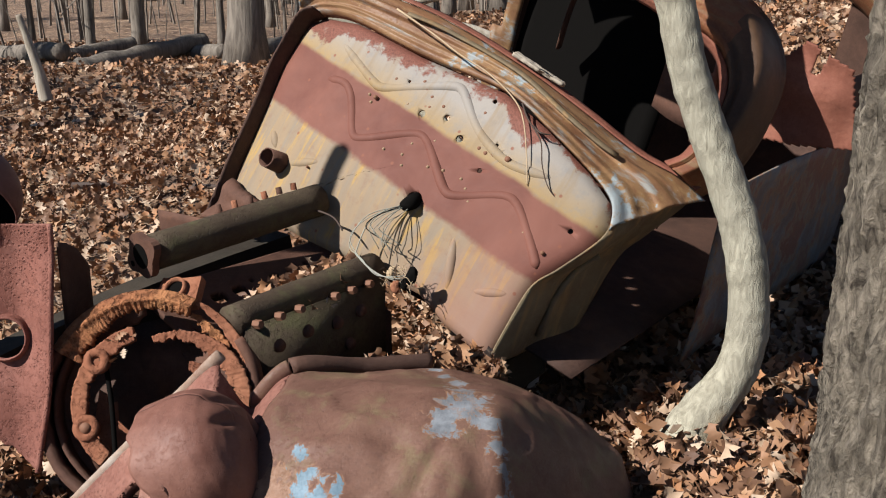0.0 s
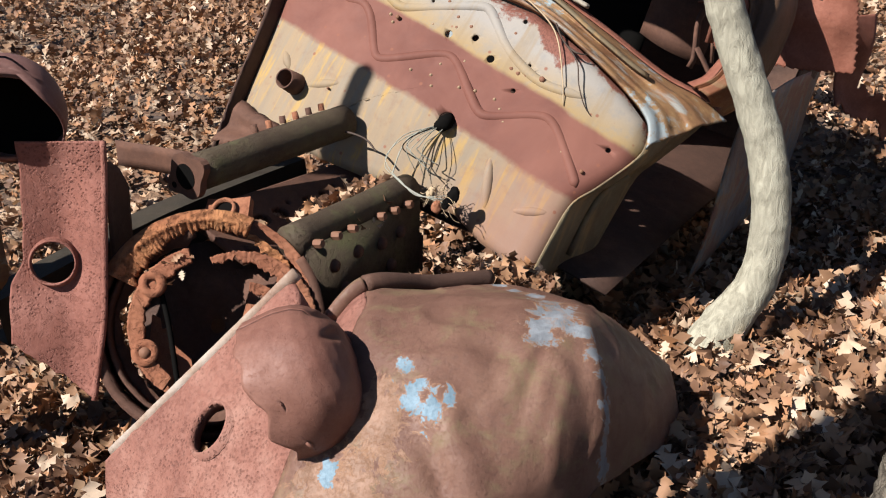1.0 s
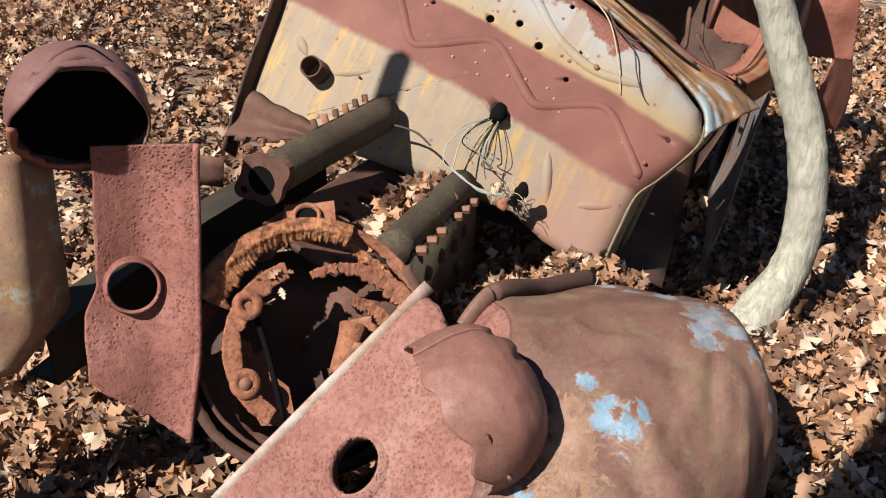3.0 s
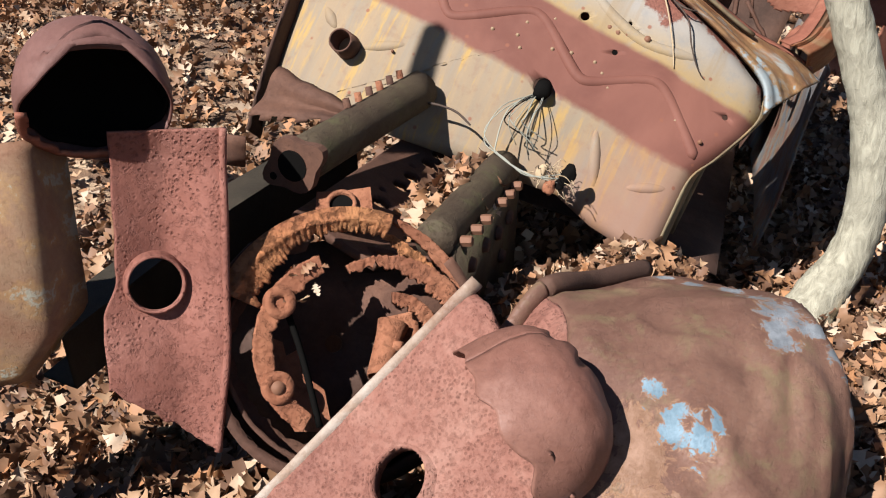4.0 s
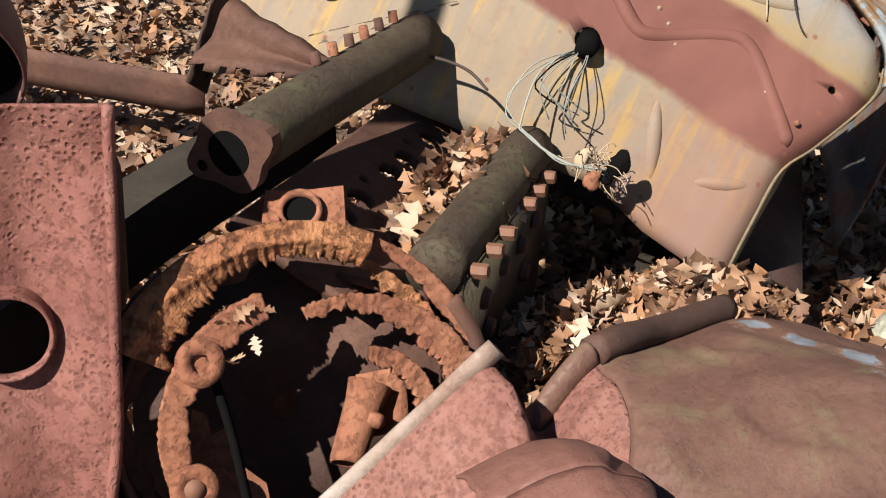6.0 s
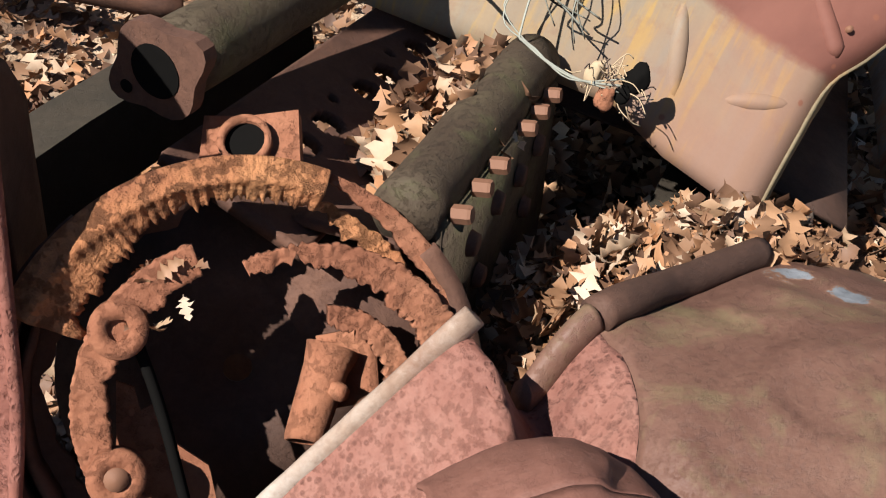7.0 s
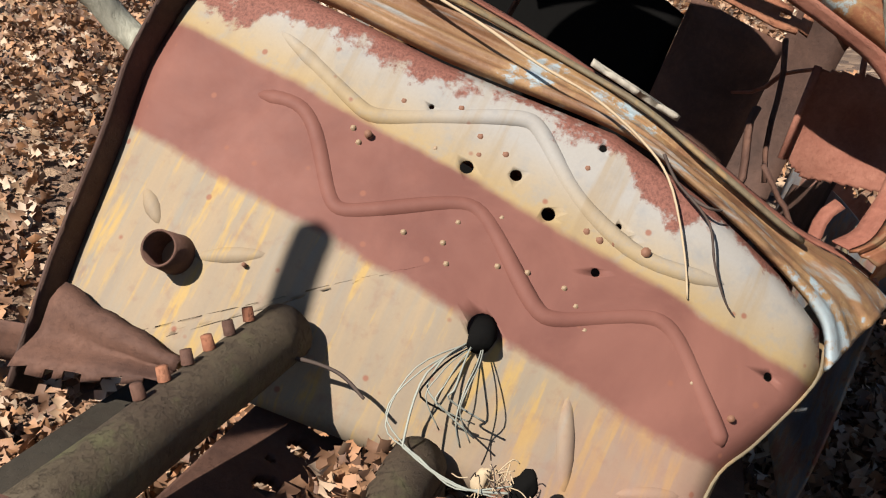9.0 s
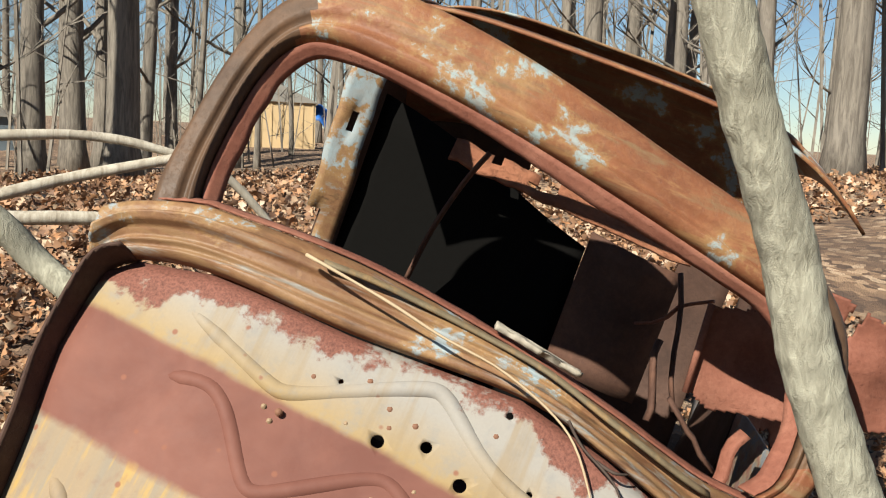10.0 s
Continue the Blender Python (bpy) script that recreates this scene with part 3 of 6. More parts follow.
    turned(bm, [(0.0, 0.01), (0.029, 0.01)], nose, 24)
    part("stub_pipe", bm, M_BLOCK, car, "short rusted pipe stub on the firewall")
    for u, v, r in ((-0.40, -0.215, 0.012), (-0.36, -0.2, 0.006), (-0.42, -0.06, 0.004), (0.20, 0.25, 0.009), (0.44, 0.05, 0.006), (-0.33, 0.245, 0.007)):
        bm = bmesh.new()
        turned(bm, [(0.0, 0.012), (r, 0.011), (r * 1.1, -0.01)], axes(fwp(u, v, bulge(u, v)), fwp(0, 0, 1)), 8)
        part("rivet_head", bm, M_BOLT, fire)
    for u, v in ((-0.193, 0.106), (-0.123, 0.117), (-0.102, 0.085), (-0.115, 0.162), (-0.021, 0.119), (0.03, 0.131), (0.098, 0.133), (0.128, 0.112), (0.158, 0.08), (-0.05, 0.202), (0.358, 0.077), (-0.21, 0.271), (-0.361, 0.246), (-0.34, 0.225)):
        bm = bmesh.new()
        turned(bm, [(0.0, 0.0035), (0.004, 0.003), (0.0065, -0.004)], axes(fwp(u, v, bulge(u, v)), fwp(0, 0, 1)), 9, wobble=0.4, freq=220)
        part("paint_chip", bm, M_CHIP, fire)
    for u, v in ((-0.147, 0.325), (-0.135, 0.292), (-0.092, 0.313), (-0.30, 0.33), (-0.20, 0.36), (0.093, 0.243), (0.12, 0.238), (0.145, 0.245), (0.05, 0.35)):
        bm = bmesh.new()
        turned(bm, [(0.0, 0.002), (0.004, 0.003), (0.008, -0.004)], axes(fwp(u, v, bulge(u, v)), fwp(0, 0, 1)), 9, wobble=0.4, freq=180)
        part("rust_blister", bm, M_BOLT, fire)
    # turned-out flange along the far edge, its shaded side painted dark
    edge = [(-0.69, -0.42), (-0.735, -0.20), (-0.765, 0.05), (-0.795, 0.22), (-0.785, 0.385), (-0.735, 0.43)]
    crv = spline([(u, v, 0) for u, v in edge], 25)
    bm = bmesh.new()

    def flange(s, r):
        p = crv[round(s * 24)]
        w = 0.07 + 0.025 * noise.noise((0, p.y * 6, 1))
        return fwp(p.x + 0.008 - 0.02 * r, p.y, bulge(p.x, p.y) - 0.025 + r * w)
    sheet(bm, flange, 24, 4, 0.006)
    part("side_flange", bm, M_DARK, car, "bent flange of the firewall, shade in its dark colour")
    # lower corner bracket on the far side, pressed with a channel
    bm = bmesh.new()

    def bracket(s, r):
        u = -0.71 + 0.27 * s
        v = -0.22 - 0.03 * s - r * (0.18 - 0.13 * s) + 0.008 * noise.noise((s * 5, r * 5, 0))
        return fwp(u, v, 0.02 + 0.015 * math.sin(r * 9) - 0.05 * step(-0.45, -0.8, u) + 0.035 * r)
    sheet(bm, bracket, 16, 10, 0.005, lambda s, r: r < 0.95 - 0.1 * noise.noise((s * 8, 0, 0)))
    part("corner_bracket", bm, M_BLOCK, car)

    # cowl: from the rim of the firewall up and back to the window sill
    rimline = spline([(-0.80, 0.33, 0), (-0.775, 0.405, 0), (-0.70, 0.437, 0), (-0.57, 0.45, 0), (-0.27, 0.434, 0), (0.07, 0.437, 0), (0.25, 0.39, 0), (0.43, 0.328, 0), (0.53, 0.275, 0), (0.565, 0.20, 0)], 61)
    sill = spline([(-0.83, 0.50, -0.02), (-0.77, 0.535, -0.02), (-0.66, 0.562, 0.0), (-0.58, 0.572, -0.01), (-0.30, 0.588, -0.07), (0.02, 0.556, -0.13), (0.25, 0.515, -0.18), (0.46, 0.472, -0.24), (0.60, 0.465, -0.27), (0.70, 0.44, -0.30)], 61)
    beads = [(0.0, 0.0), (0.04, 0.022), (0.12, 0.026), (0.2, 0.016), (0.28, 0.022), (0.36, 0.010), (0.5, 0.012), (0.58, 0.03), (0.7, 0.034), (0.76, 0.016), (0.85, 0.016), (0.93, 0.012), (1.0, 0.0)]

    def bead(r):
        for (a, x), (b, y) in zip(beads, beads[1:]):
            if r <= b:
                return x + (y - x) * step(a, b, r)
        return 0.0
    bm = bmesh.new()

    def cowl(s, r):
        k = round(s * 60)
        p, q = rimline[k], sill[k]
        u, v = p.x + (q.x - p.x) * r, p.y + (q.y - p.y) * r
        nn = (bulge(p.x, p.y) - 0.012) * (1 - r) + q.z * r
        return fwp(u, v, nn + bead(r) + 0.012 * math.sin(math.pi * r))
    sheet(bm, cowl, 60, 36, 0.005)
    part("cowl", bm, M_COWL, car, "cowl with raised beads, blue-grey paint worn to rust")
    # a loose strip of moulding and a peeled ledge on the cowl
    bm = bmesh.new()
    pts = [cowl(0.42 + 0.36 * k / 20, 0.66 + 0.08 * math.sin(k * 0.3)) + fwp(0, 0.0, 0.02) for k in range(21)]
    tube(bm, pts, 0.014, 8, oval=0.45)
    part("moulding", bm, M_OLIVE, car)

    # windshield frame: pillar, header and the corners round the opening
    inner = spline([(-0.66, 0.562, 0), (-0.675, 0.62, 0), (-0.685, 0.70, 0), (-0.685, 0.85, 0), (-0.665, 0.95, 0), (-0.62, 1.01, 0), (-0.55, 1.025, 0), (-0.45, 1.02, 0), (-0.2, 0.995, 0), (0.0, 0.97, 0), (0.2, 0.94, 0), (0.40, 0.905, 0), (0.52, 0.875, 0), (0.60, 0.79, 0), (0.625, 0.66, 0), (0.61, 0.53, 0), (0.57, 0.475, 0)], 81)
    outer = spline([(-0.79, 0.52, 0), (-0.80, 0.60, 0), (-0.80, 0.72, 0), (-0.795, 0.9, 0), (-0.77, 1.04, 0), (-0.72, 1.15, 0), (-0.62, 1.24, 0), (-0.5, 1.27, 0), (-0.25, 1.25, 0), (0.0, 1.21, 0), (0.2, 1.165, 0), (0.40, 1.125, 0), (0.58, 1.06, 0), (0.70, 0.93, 0), (0.735, 0.74, 0), (0.72, 0.56, 0), (0.66, 0.45, 0)], 81)

    def screen_n(u, v):
        return -0.10 - 0.22 * u * step(-0.9, 0.3, u + 0.3) - 0.03 * (v - 0.5)

    def surround(s, r):
        k = round(s * 80)
        p, q = inner[k], outer[k]
        u, v = p.x + (q.x - p.x) * r, p.y + (q.y - p.y) * r
        lip = 0.035 * step(0.0, 0.1, r) - 0.012 * step(0.12, 0.18, r) + 0.014 * step(0.24, 0.3, r)
        back = -0.16 * step(0.55, 1.0, r) ** 1.5
        return fwp(u, v, screen_n(u, v) + lip + back)
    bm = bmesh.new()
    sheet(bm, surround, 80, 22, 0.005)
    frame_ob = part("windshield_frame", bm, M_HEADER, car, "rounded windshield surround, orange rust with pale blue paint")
    # pillars take the darker brown, which paints in the near pillar's shade
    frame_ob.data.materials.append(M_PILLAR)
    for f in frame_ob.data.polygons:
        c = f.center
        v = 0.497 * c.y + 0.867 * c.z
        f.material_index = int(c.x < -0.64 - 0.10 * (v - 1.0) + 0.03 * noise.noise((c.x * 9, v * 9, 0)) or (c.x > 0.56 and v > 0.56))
    # inner flange of the opening, red and flaking
    bm = bmesh.new()

    def reveal(s, r):
        k = round(s * 80)
        p = inner[k]
        w = 0.03 + 0.01 * noise.noise((p.x * 14, p.y * 14, 4))
        c = Vector((-0.03, 0.75, 0)) - p
        c.normalize()
        return fwp(p.x + c.x * w * r, p.y + c.y * w * r, screen_n(p.x, p.y) - 0.03 * r)
    sheet(bm, reveal, 80, 3, 0.004)
    part("window_flange", bm, M_RED, car, "flaking red inner flange of the window")
    bm = bmesh.new()
    sheet(bm, lambda s, r: fwp(sill[9 + round(s * 48)].x, sill[9 + round(s * 48)].y + 0.004 + 0.02 * r, sill[9 + round(s * 48)].z + 0.004 - 0.03 * r + 0.006 * noise.noise((s * 40, r, 0))), 48, 3, 0.004)
    part("sill_flange", bm, M_RED, car)

    # roof: header rim, side rails and the rear dome, with the fabric middle gone
    def roof(s, r):
        u = -0.74 + 1.40 * s
        side = abs(2 * s - 1)
        y0 = 0.80 - 0.02 * s
        y = y0 + 1.45 * r
        crown = 1.045 - 0.02 * (u + 0.7) + 0.10 * math.sin(math.pi * min(r * 0.8, 1)) - 0.34 * step(0.72, 1.0, r) - 0.16 * side ** 4
        return Vector((u, y, crown))
    bm = bmesh.new()
    sheet(bm, roof, 28, 28, 0.008, lambda s, r: not (0.10 < s < 0.90 and 0.03 < r < 0.60))
    part("roof", bm, M_HEADER, car, "roof ring whose fabric middle has rotted away")
    # rear wall and quarter panels, bare, with the inside shade in their dark colour
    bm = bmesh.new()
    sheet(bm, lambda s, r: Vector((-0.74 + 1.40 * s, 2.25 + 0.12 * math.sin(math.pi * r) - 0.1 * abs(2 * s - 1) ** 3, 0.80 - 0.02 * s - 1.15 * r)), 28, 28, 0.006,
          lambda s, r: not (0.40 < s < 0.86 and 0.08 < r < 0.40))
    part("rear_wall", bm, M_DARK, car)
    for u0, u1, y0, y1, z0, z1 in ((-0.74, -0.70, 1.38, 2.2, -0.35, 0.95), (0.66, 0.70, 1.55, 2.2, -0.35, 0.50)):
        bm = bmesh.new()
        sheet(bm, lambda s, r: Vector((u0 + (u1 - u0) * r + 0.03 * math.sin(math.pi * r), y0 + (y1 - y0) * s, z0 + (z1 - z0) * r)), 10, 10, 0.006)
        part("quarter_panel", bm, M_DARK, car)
    # seat sheet blackened for the inside shade, centre pillar and what has fallen inside
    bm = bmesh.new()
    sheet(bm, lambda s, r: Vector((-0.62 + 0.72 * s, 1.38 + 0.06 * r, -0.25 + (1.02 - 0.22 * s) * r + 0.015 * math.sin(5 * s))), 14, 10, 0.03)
    part("seat_shade", bm, M_BLACK, car, "seat sheet painted black for the shade inside the car")
    bm = bmesh.new()
    sheet(bm, lambda s, r: Vector((-0.72 + 0.10 * s + 0.015 * noise.noise((r * 9, 0, 2)), 1.33 + 0.04 * s, -0.3 + 1.24 * r)), 5, 20, 0.02, lambda s, r: noise.noise((s * 2, r * 7, 3)) > -0.4)
    part("centre_pillar", bm, M_COWL, car, "blue-grey centre pillar, edges eaten by rust")
    bm = bmesh.new()
    tube(bm, spline([(-0.36, 1.30, 0.28), (-0.33, 1.25, 0.45), (-0.28, 1.2, 0.62), (-0.24, 1.2, 0.72)], 10), 0.022, 6, oval=0.4)
    part("upright_strip", bm, M_BLOCK, car)
    bm = bmesh.new()
    sheet(bm, lambda s, r: Vector((0.10 + 0.28 * s, 1.32 - 0.05 * math.sin(math.pi * s), 0.20 + 0.40 * r - 0.03 * s)), 10, 8, 0.01)
    part("seat_side", bm, M_BLOCK, car, "brown rusted seat side")
    bm = bmesh.new()
    sheet(bm, lambda s, r: Vector((-0.36 + 0.78 * s, 1.30 + 0.05 * r, 0.66 - 0.06 * s + 0.06 * r + 0.012 * noise.noise((s * 12, r, 0)))), 26, 5, 0.008, lambda s, r: noise.noise((s * 9, r * 3, 5)) > -0.3)
    part("seat_rail", bm, M_SHOE, car, "torn rusted rail over the seat")
    bm = bmesh.new()
    torn = [(0.43, 0.56), (0.45, 0.35), (0.52, 0.31), (0.60, 0.335), (0.78, 0.375), (0.95, 0.42), (0.905, 0.55), (0.86, 0.66), (0.775, 0.68), (0.76, 0.61), (0.735, 0.61), (0.74, 0.69), (0.69, 0.70), (0.62, 0.61), (0.52, 0.585)]

    def inside(x, z):
        odd = False
        for (x0, z0), (x1, z1) in zip(torn, torn[1:] + torn[:1]):
            if (z0 > z) != (z1 > z) and x < x0 + (x1 - x0) * (z - z0) / (z1 - z0):
                odd = not odd
        return odd
    sheet(bm, lambda s, r: Vector((0.42 + 0.54 * s, 0.95 + 0.02 * math.sin(7 * s) + 0.02 * noise.noise((s * 4, r * 4, 1)), 0.30 + 0.41 * r)), 72, 60, 0.006, lambda s, r: inside(0.42 + 0.54 * s, 0.30 + 0.41 * r))
    part("loose_panel", bm, M_RED, car, "sunlit red-oxide panel torn loose inside")
    bm = bmesh.new()
    tube(bm, [(0.45, 0.945, 0.34), (0.43, 0.945, 0.57)], 0.010, 6)
    part("panel_edge", bm, M_RED, car)
    for k, (a, b, w) in enumerate((((0.36, 1.20, 0.58), (0.46, 1.10, 0.25), 0.02), ((0.30, 1.25, 0.40), (0.46, 1.15, 0.56), 0.014), ((0.40, 1.05, 0.20), (0.36, 1.1, 0.42), 0.03), ((0.52, 0.98, 0.62), (0.56, 1.0, 0.42), 0.02), ((0.42, 0.95, 0.30), (0.58, 0.95, 0.18), 0.022), ((0.58, 0.9, 0.12), (0.62, 0.95, 0.3), 0.025))):
        bm = bmesh.new()
        tube(bm, [Vector(a).lerp(Vector(b), k / 5) + Vector((0.01 * math.sin(k * 1.3), 0, 0.008 * math.cos(k * 2))) for k in range(6)], w, 6, oval=0.35)
        part("bent_strip", bm, M_RED if k % 2 else M_BLOCK, car)
    # floor in a dark colour that holds the inside shade, and dashboard remains
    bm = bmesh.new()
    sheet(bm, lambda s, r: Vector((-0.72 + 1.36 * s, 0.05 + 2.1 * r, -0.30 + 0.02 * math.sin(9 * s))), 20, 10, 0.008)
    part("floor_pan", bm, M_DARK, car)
    bm = bmesh.new()
    sheet(bm, lambda s, r: fwp(-0.62 + 1.15 * s, 0.50 - 0.07 * s - 0.10 * r, -0.17 - 0.22 * s - 0.16 * math.sin(r * 1.6)), 24, 8, 0.005)
    part("dashboard", bm, M_RED, car, "bare rusted dashboard panel")
    # side of the cowl behind the near edge, and the hinge pillar
    near = spline([(0.555, 0.24, 0), (0.56, 0.17, 0), (0.50, 0.03, 0), (0.458, -0.05, 0), (0.452, -0.17, 0), (0.452, -0.31, 0)], 25)

    def cowl_side(s, r):
        p = near[round(s * 24)]
        out = 0.055 * math.sin(r * 1.5) + 0.012 * math.sin(r * 9)
        return fwp(p.x + out * (1 - 0.35 * s), p.y + 0.10 * r * (1 - s), bulge(p.x, p.y) - 0.015) + Vector((0, 0.46 * r, -0.05 * r * s))
    bm = bmesh.new()
    sheet(bm, cowl_side, 24, 16, 0.005)
    part("cowl_side", bm, M_OLIVE, car, "olive cowl side streaked with rust")
    bm = bmesh.new()
    tube(bm, [cowl_side(0.42 + 0.5 * k / 8, 0.42 + 0.03 * math.sin(k)) + Vector((0.006, 0, 0)) for k in range(9)], 0.012, 8)
    part("side_bead", bm, M_OLIVE, car)
    # door and body side running back on the low side
    bm = bmesh.new()
    sheet(bm, lambda s, r: Vector((0.72 - 0.02 * s + 0.05 * step(0.0, 0.9, r), 0.60 + 1.75 * s, 0.25 - 0.08 * s - 0.62 * r + 0.02 * math.sin(4 * s))), 20, 12, 0.008)
    part("body_side", bm, M_BLUED, car, "dim blue-grey body side blotched with rust")
    return car


sedan()


def hanging_wires():
    """Cut wires spilling from the hole in the firewall."""
    h = empty("wire_bundle", CAR, "tangle of stripped wires hanging from a firewall hole", "wires")
    rng = random.Random(4)
    bm = bmesh.new()
    turned(bm, [(0, 0.035), (0.02, 0.035), (0.024, 0.0), (0.02, -0.03), (0, -0.03)], axes(fwp(0.004, 0.0, 0.05), fwp(0.1, -0.5, 0.7)), 16, wobble=0.2, freq=30)
    part("grommet", bm, M_BLACK, h, "black rubber grommet")
    for k in range(7):
        a = fwp(0.005 + rng.uniform(-0.01, 0.01), -0.01, 0.05)
        sx, drop = rng.uniform(-0.05, 0.03), rng.uniform(0.11, 0.16)
        b = fwp(0.005 + sx, -0.09 - rng.uniform(0, 0.03), 0.12 + rng.uniform(0, 0.04))
        c = fwp(0.01 + sx * 0.8 + rng.uniform(-0.02, 0.02), -drop, 0.13)
        d = fwp(0.02 + rng.uniform(-0.03, 0.05), -drop - rng.uniform(0.0, 0.04), 0.09)
        bm = bmesh.new()
        tube(bm, spline([a, a.lerp(b, 0.4) + Vector((sx * 0.3, -0.02, 0)), b, c, d], 16), 0.0012 if k % 3 else 0.0018, 5)
        part("wire", bm, M_BLACK if k % 4 == 3 else M_WIRE, h)
    for k in range(3):
        j = lambda w: rng.uniform(-w, w)
        line = [fwp(0.003, -0.012, 0.05), fwp(-0.05 + j(0.03), -0.10, 0.12), fwp(-0.06 + j(0.03), -0.19 + j(0.02), 0.13), fwp(0.0 + j(0.02), -0.225, 0.13), fwp(0.07, -0.235 + j(0.01), 0.13), fwp(0.14 + j(0.02), -0.22 + j(0.02), 0.12)]
        bm = bmesh.new()
        tube(bm, spline(line, 26), 0.0021 if k % 2 else 0.0014, 6)
        part("wire", bm, M_WIRE, h)


hanging_wires()


def fibre_clump():
    """Frayed fibres, bits of bark and insulation caught on the wire ends."""
    rng = random.Random(31)
    h = empty("fibre_clump", CAR, "frayed tan fibre and bark caught on the wire ends", "debris")
    for k in range(46):
        a = fwp(0.13 + rng.gauss(0, 0.022), -0.21 + rng.gauss(0, 0.018), 0.11 + rng.gauss(0, 0.012))
        d = Vector((rng.gauss(0.3, 1), rng.gauss(0, 1), rng.gauss(0.1, 0.9))).normalized() * rng.uniform(0.02, 0.06)
        bm = bmesh.new()
        tube(bm, spline([a, a + d * 0.5 + Vector((0, 0, rng.gauss(0, 0.008))), a + d], 7), 0.0011, 4)
        part("fibre", bm, M_TWIG if k % 5 else M_TWIG_DARK, h)
    for u, v, w, mat in ((0.165, -0.195, 0.018, M_BLACK), (0.10, -0.215, 0.014, M_TWIG), (0.135, -0.245, 0.015, M_SHOE), (0.155, -0.225, 0.012, M_BLACK)):
        bm = bmesh.new()
        bmesh.ops.create_icosphere(bm, subdivisions=3, radius=w)
        for q in bm.verts:
            q.co *= 1 + 0.5 * noise.noise(q.co * 70 + Vector((u * 50, 0, 0)))
            q.co = fwp(u, v, 0.115) + Vector((q.co.x, q.co.y * 0.7, q.co.z * 1.5))
        part("scrap", bm, mat, h)


fibre_clump()


def stems():
    for pts, r, mat, label in (([(-0.40, 0.53, 0.05), (-0.225, 0.50, 0.055), (-0.104, 0.475, 0.05), (0.013, 0.459, 0.045), (0.128, 0.421, 0.03), (0.194, 0.371, 0.03), (0.259, 0.275, 0.02), (0.296, 0.206, 0.005)], 0.0035, M_TWIG, "pale dry stem trailing over the cowl"),
                               ([(0.16, 0.42, 0.03), (0.199, 0.385, 0.025), (0.275, 0.339, 0.03), (0.314, 0.277, 0.02), (0.358, 0.228, 0.0), (0.407, 0.205, -0.03)], 0.003, M_TWIG_DARK, "thin dark twig lying on the firewall"),
                               ([(0.23, 0.37, 0.02), (0.265, 0.36, 0.035), (0.29, 0.37, 0.02)], 0.004, M_TWIG_DARK, "short dark twig on the firewall"),
                               ([(-0.33, -0.20, 0.06), (-0.26, -0.17, 0.10), (-0.18, -0.16, 0.11), (-0.12, -0.18, 0.12)], 0.005, M_TWIG_DARK, "bent dark rod by the firewall")):
        bm = bmesh.new()
        tube(bm, [CAR @ fwp(*p) for p in spline(pts, 30)], [r * (1 - 0.5 * k / 29) for k in range(30)], 6, rough=0.3, freq=60)
        tagged(part("stem", bm, mat), label, "twig", "twigs on the wreck")


stems()


def splinter():
    bm = bmesh.new()
    a, b = CAR @ fwp(-0.03, 0.580, -0.118), CAR @ fwp(0.16, 0.556, -0.152)
    side = (b - a).cross(Vector((0, 0, 1))).normalized()

    def f(s, r):
        w = 0.018 * (1 - 0.35 * s) + 0.006 * noise.noise((s * 9, r * 3, 0))
        return a.lerp(b, s + 0.06 * noise.noise((r * 9, s, 2)) * step(0.8, 1.0, s)) + side * w * (2 * r - 1) + Vector((0, 0, 0.003 * noise.noise((s * 3, r * 14, 1))))
    sheet(bm, f, 36, 12, 0.012)
    tagged(part("wood_splinter", bm, M_WOOD), "grey weathered wood splinter lying on the window sill", "wood scrap")


splinter()
# ---------------------------------------------------------------- front fender lying before the car
def fender_back(x):
    """The rolled rear rim of the fender: y and z."""
    if x < -0.535:
        f = (x + 1.016) / 0.481
        return 2.43 + 0.005 * f, 0.106 + 0.484 * f
    y = 2.405 + 0.27 * step(-0.62, 0.05, x) + 0.02 * x
    z = 0.59 - 0.03 * step(-0.55, -0.45, x) - 0.085 * step(-0.5, 0.0, x) - 0.03 * max(x, 0)
    return y, z


FRONT = spline([(-1.016, 2.40, 0.06), (-0.95, 2.27, 0.05), (-0.85, 2.10, 0.02), (-0.70, 1.86, 0.0), (-0.52, 1.76, 0.0), (-0.25, 1.78, 0.01), (0.0, 1.95, 0.03), (0.2, 2.16, 0.05), (0.4, 2.38, 0.06), (0.52, 2.54, 0.06)], 200)


def fender_front(x):
    """The lower front edge of the fender: y and its height over the ground."""
    for p, q in zip(FRONT, FRONT[1:]):
        if q.x >= x:
            f = min(max((x - p.x) / max(q.x - p.x, 1e-6), 0.0), 1.0)
            return p.y + (q.y - p.y) * f, p.z + (q.z - p.z) * f
    return FRONT[-1].y, FRONT[-1].z


FRONTS = [fender_front(-1.016 + 1.53 * k / 240) for k in range(241)]


def seam_x(r):
    return -0.37 - 0.36 * step(0.12, 0.85, r)


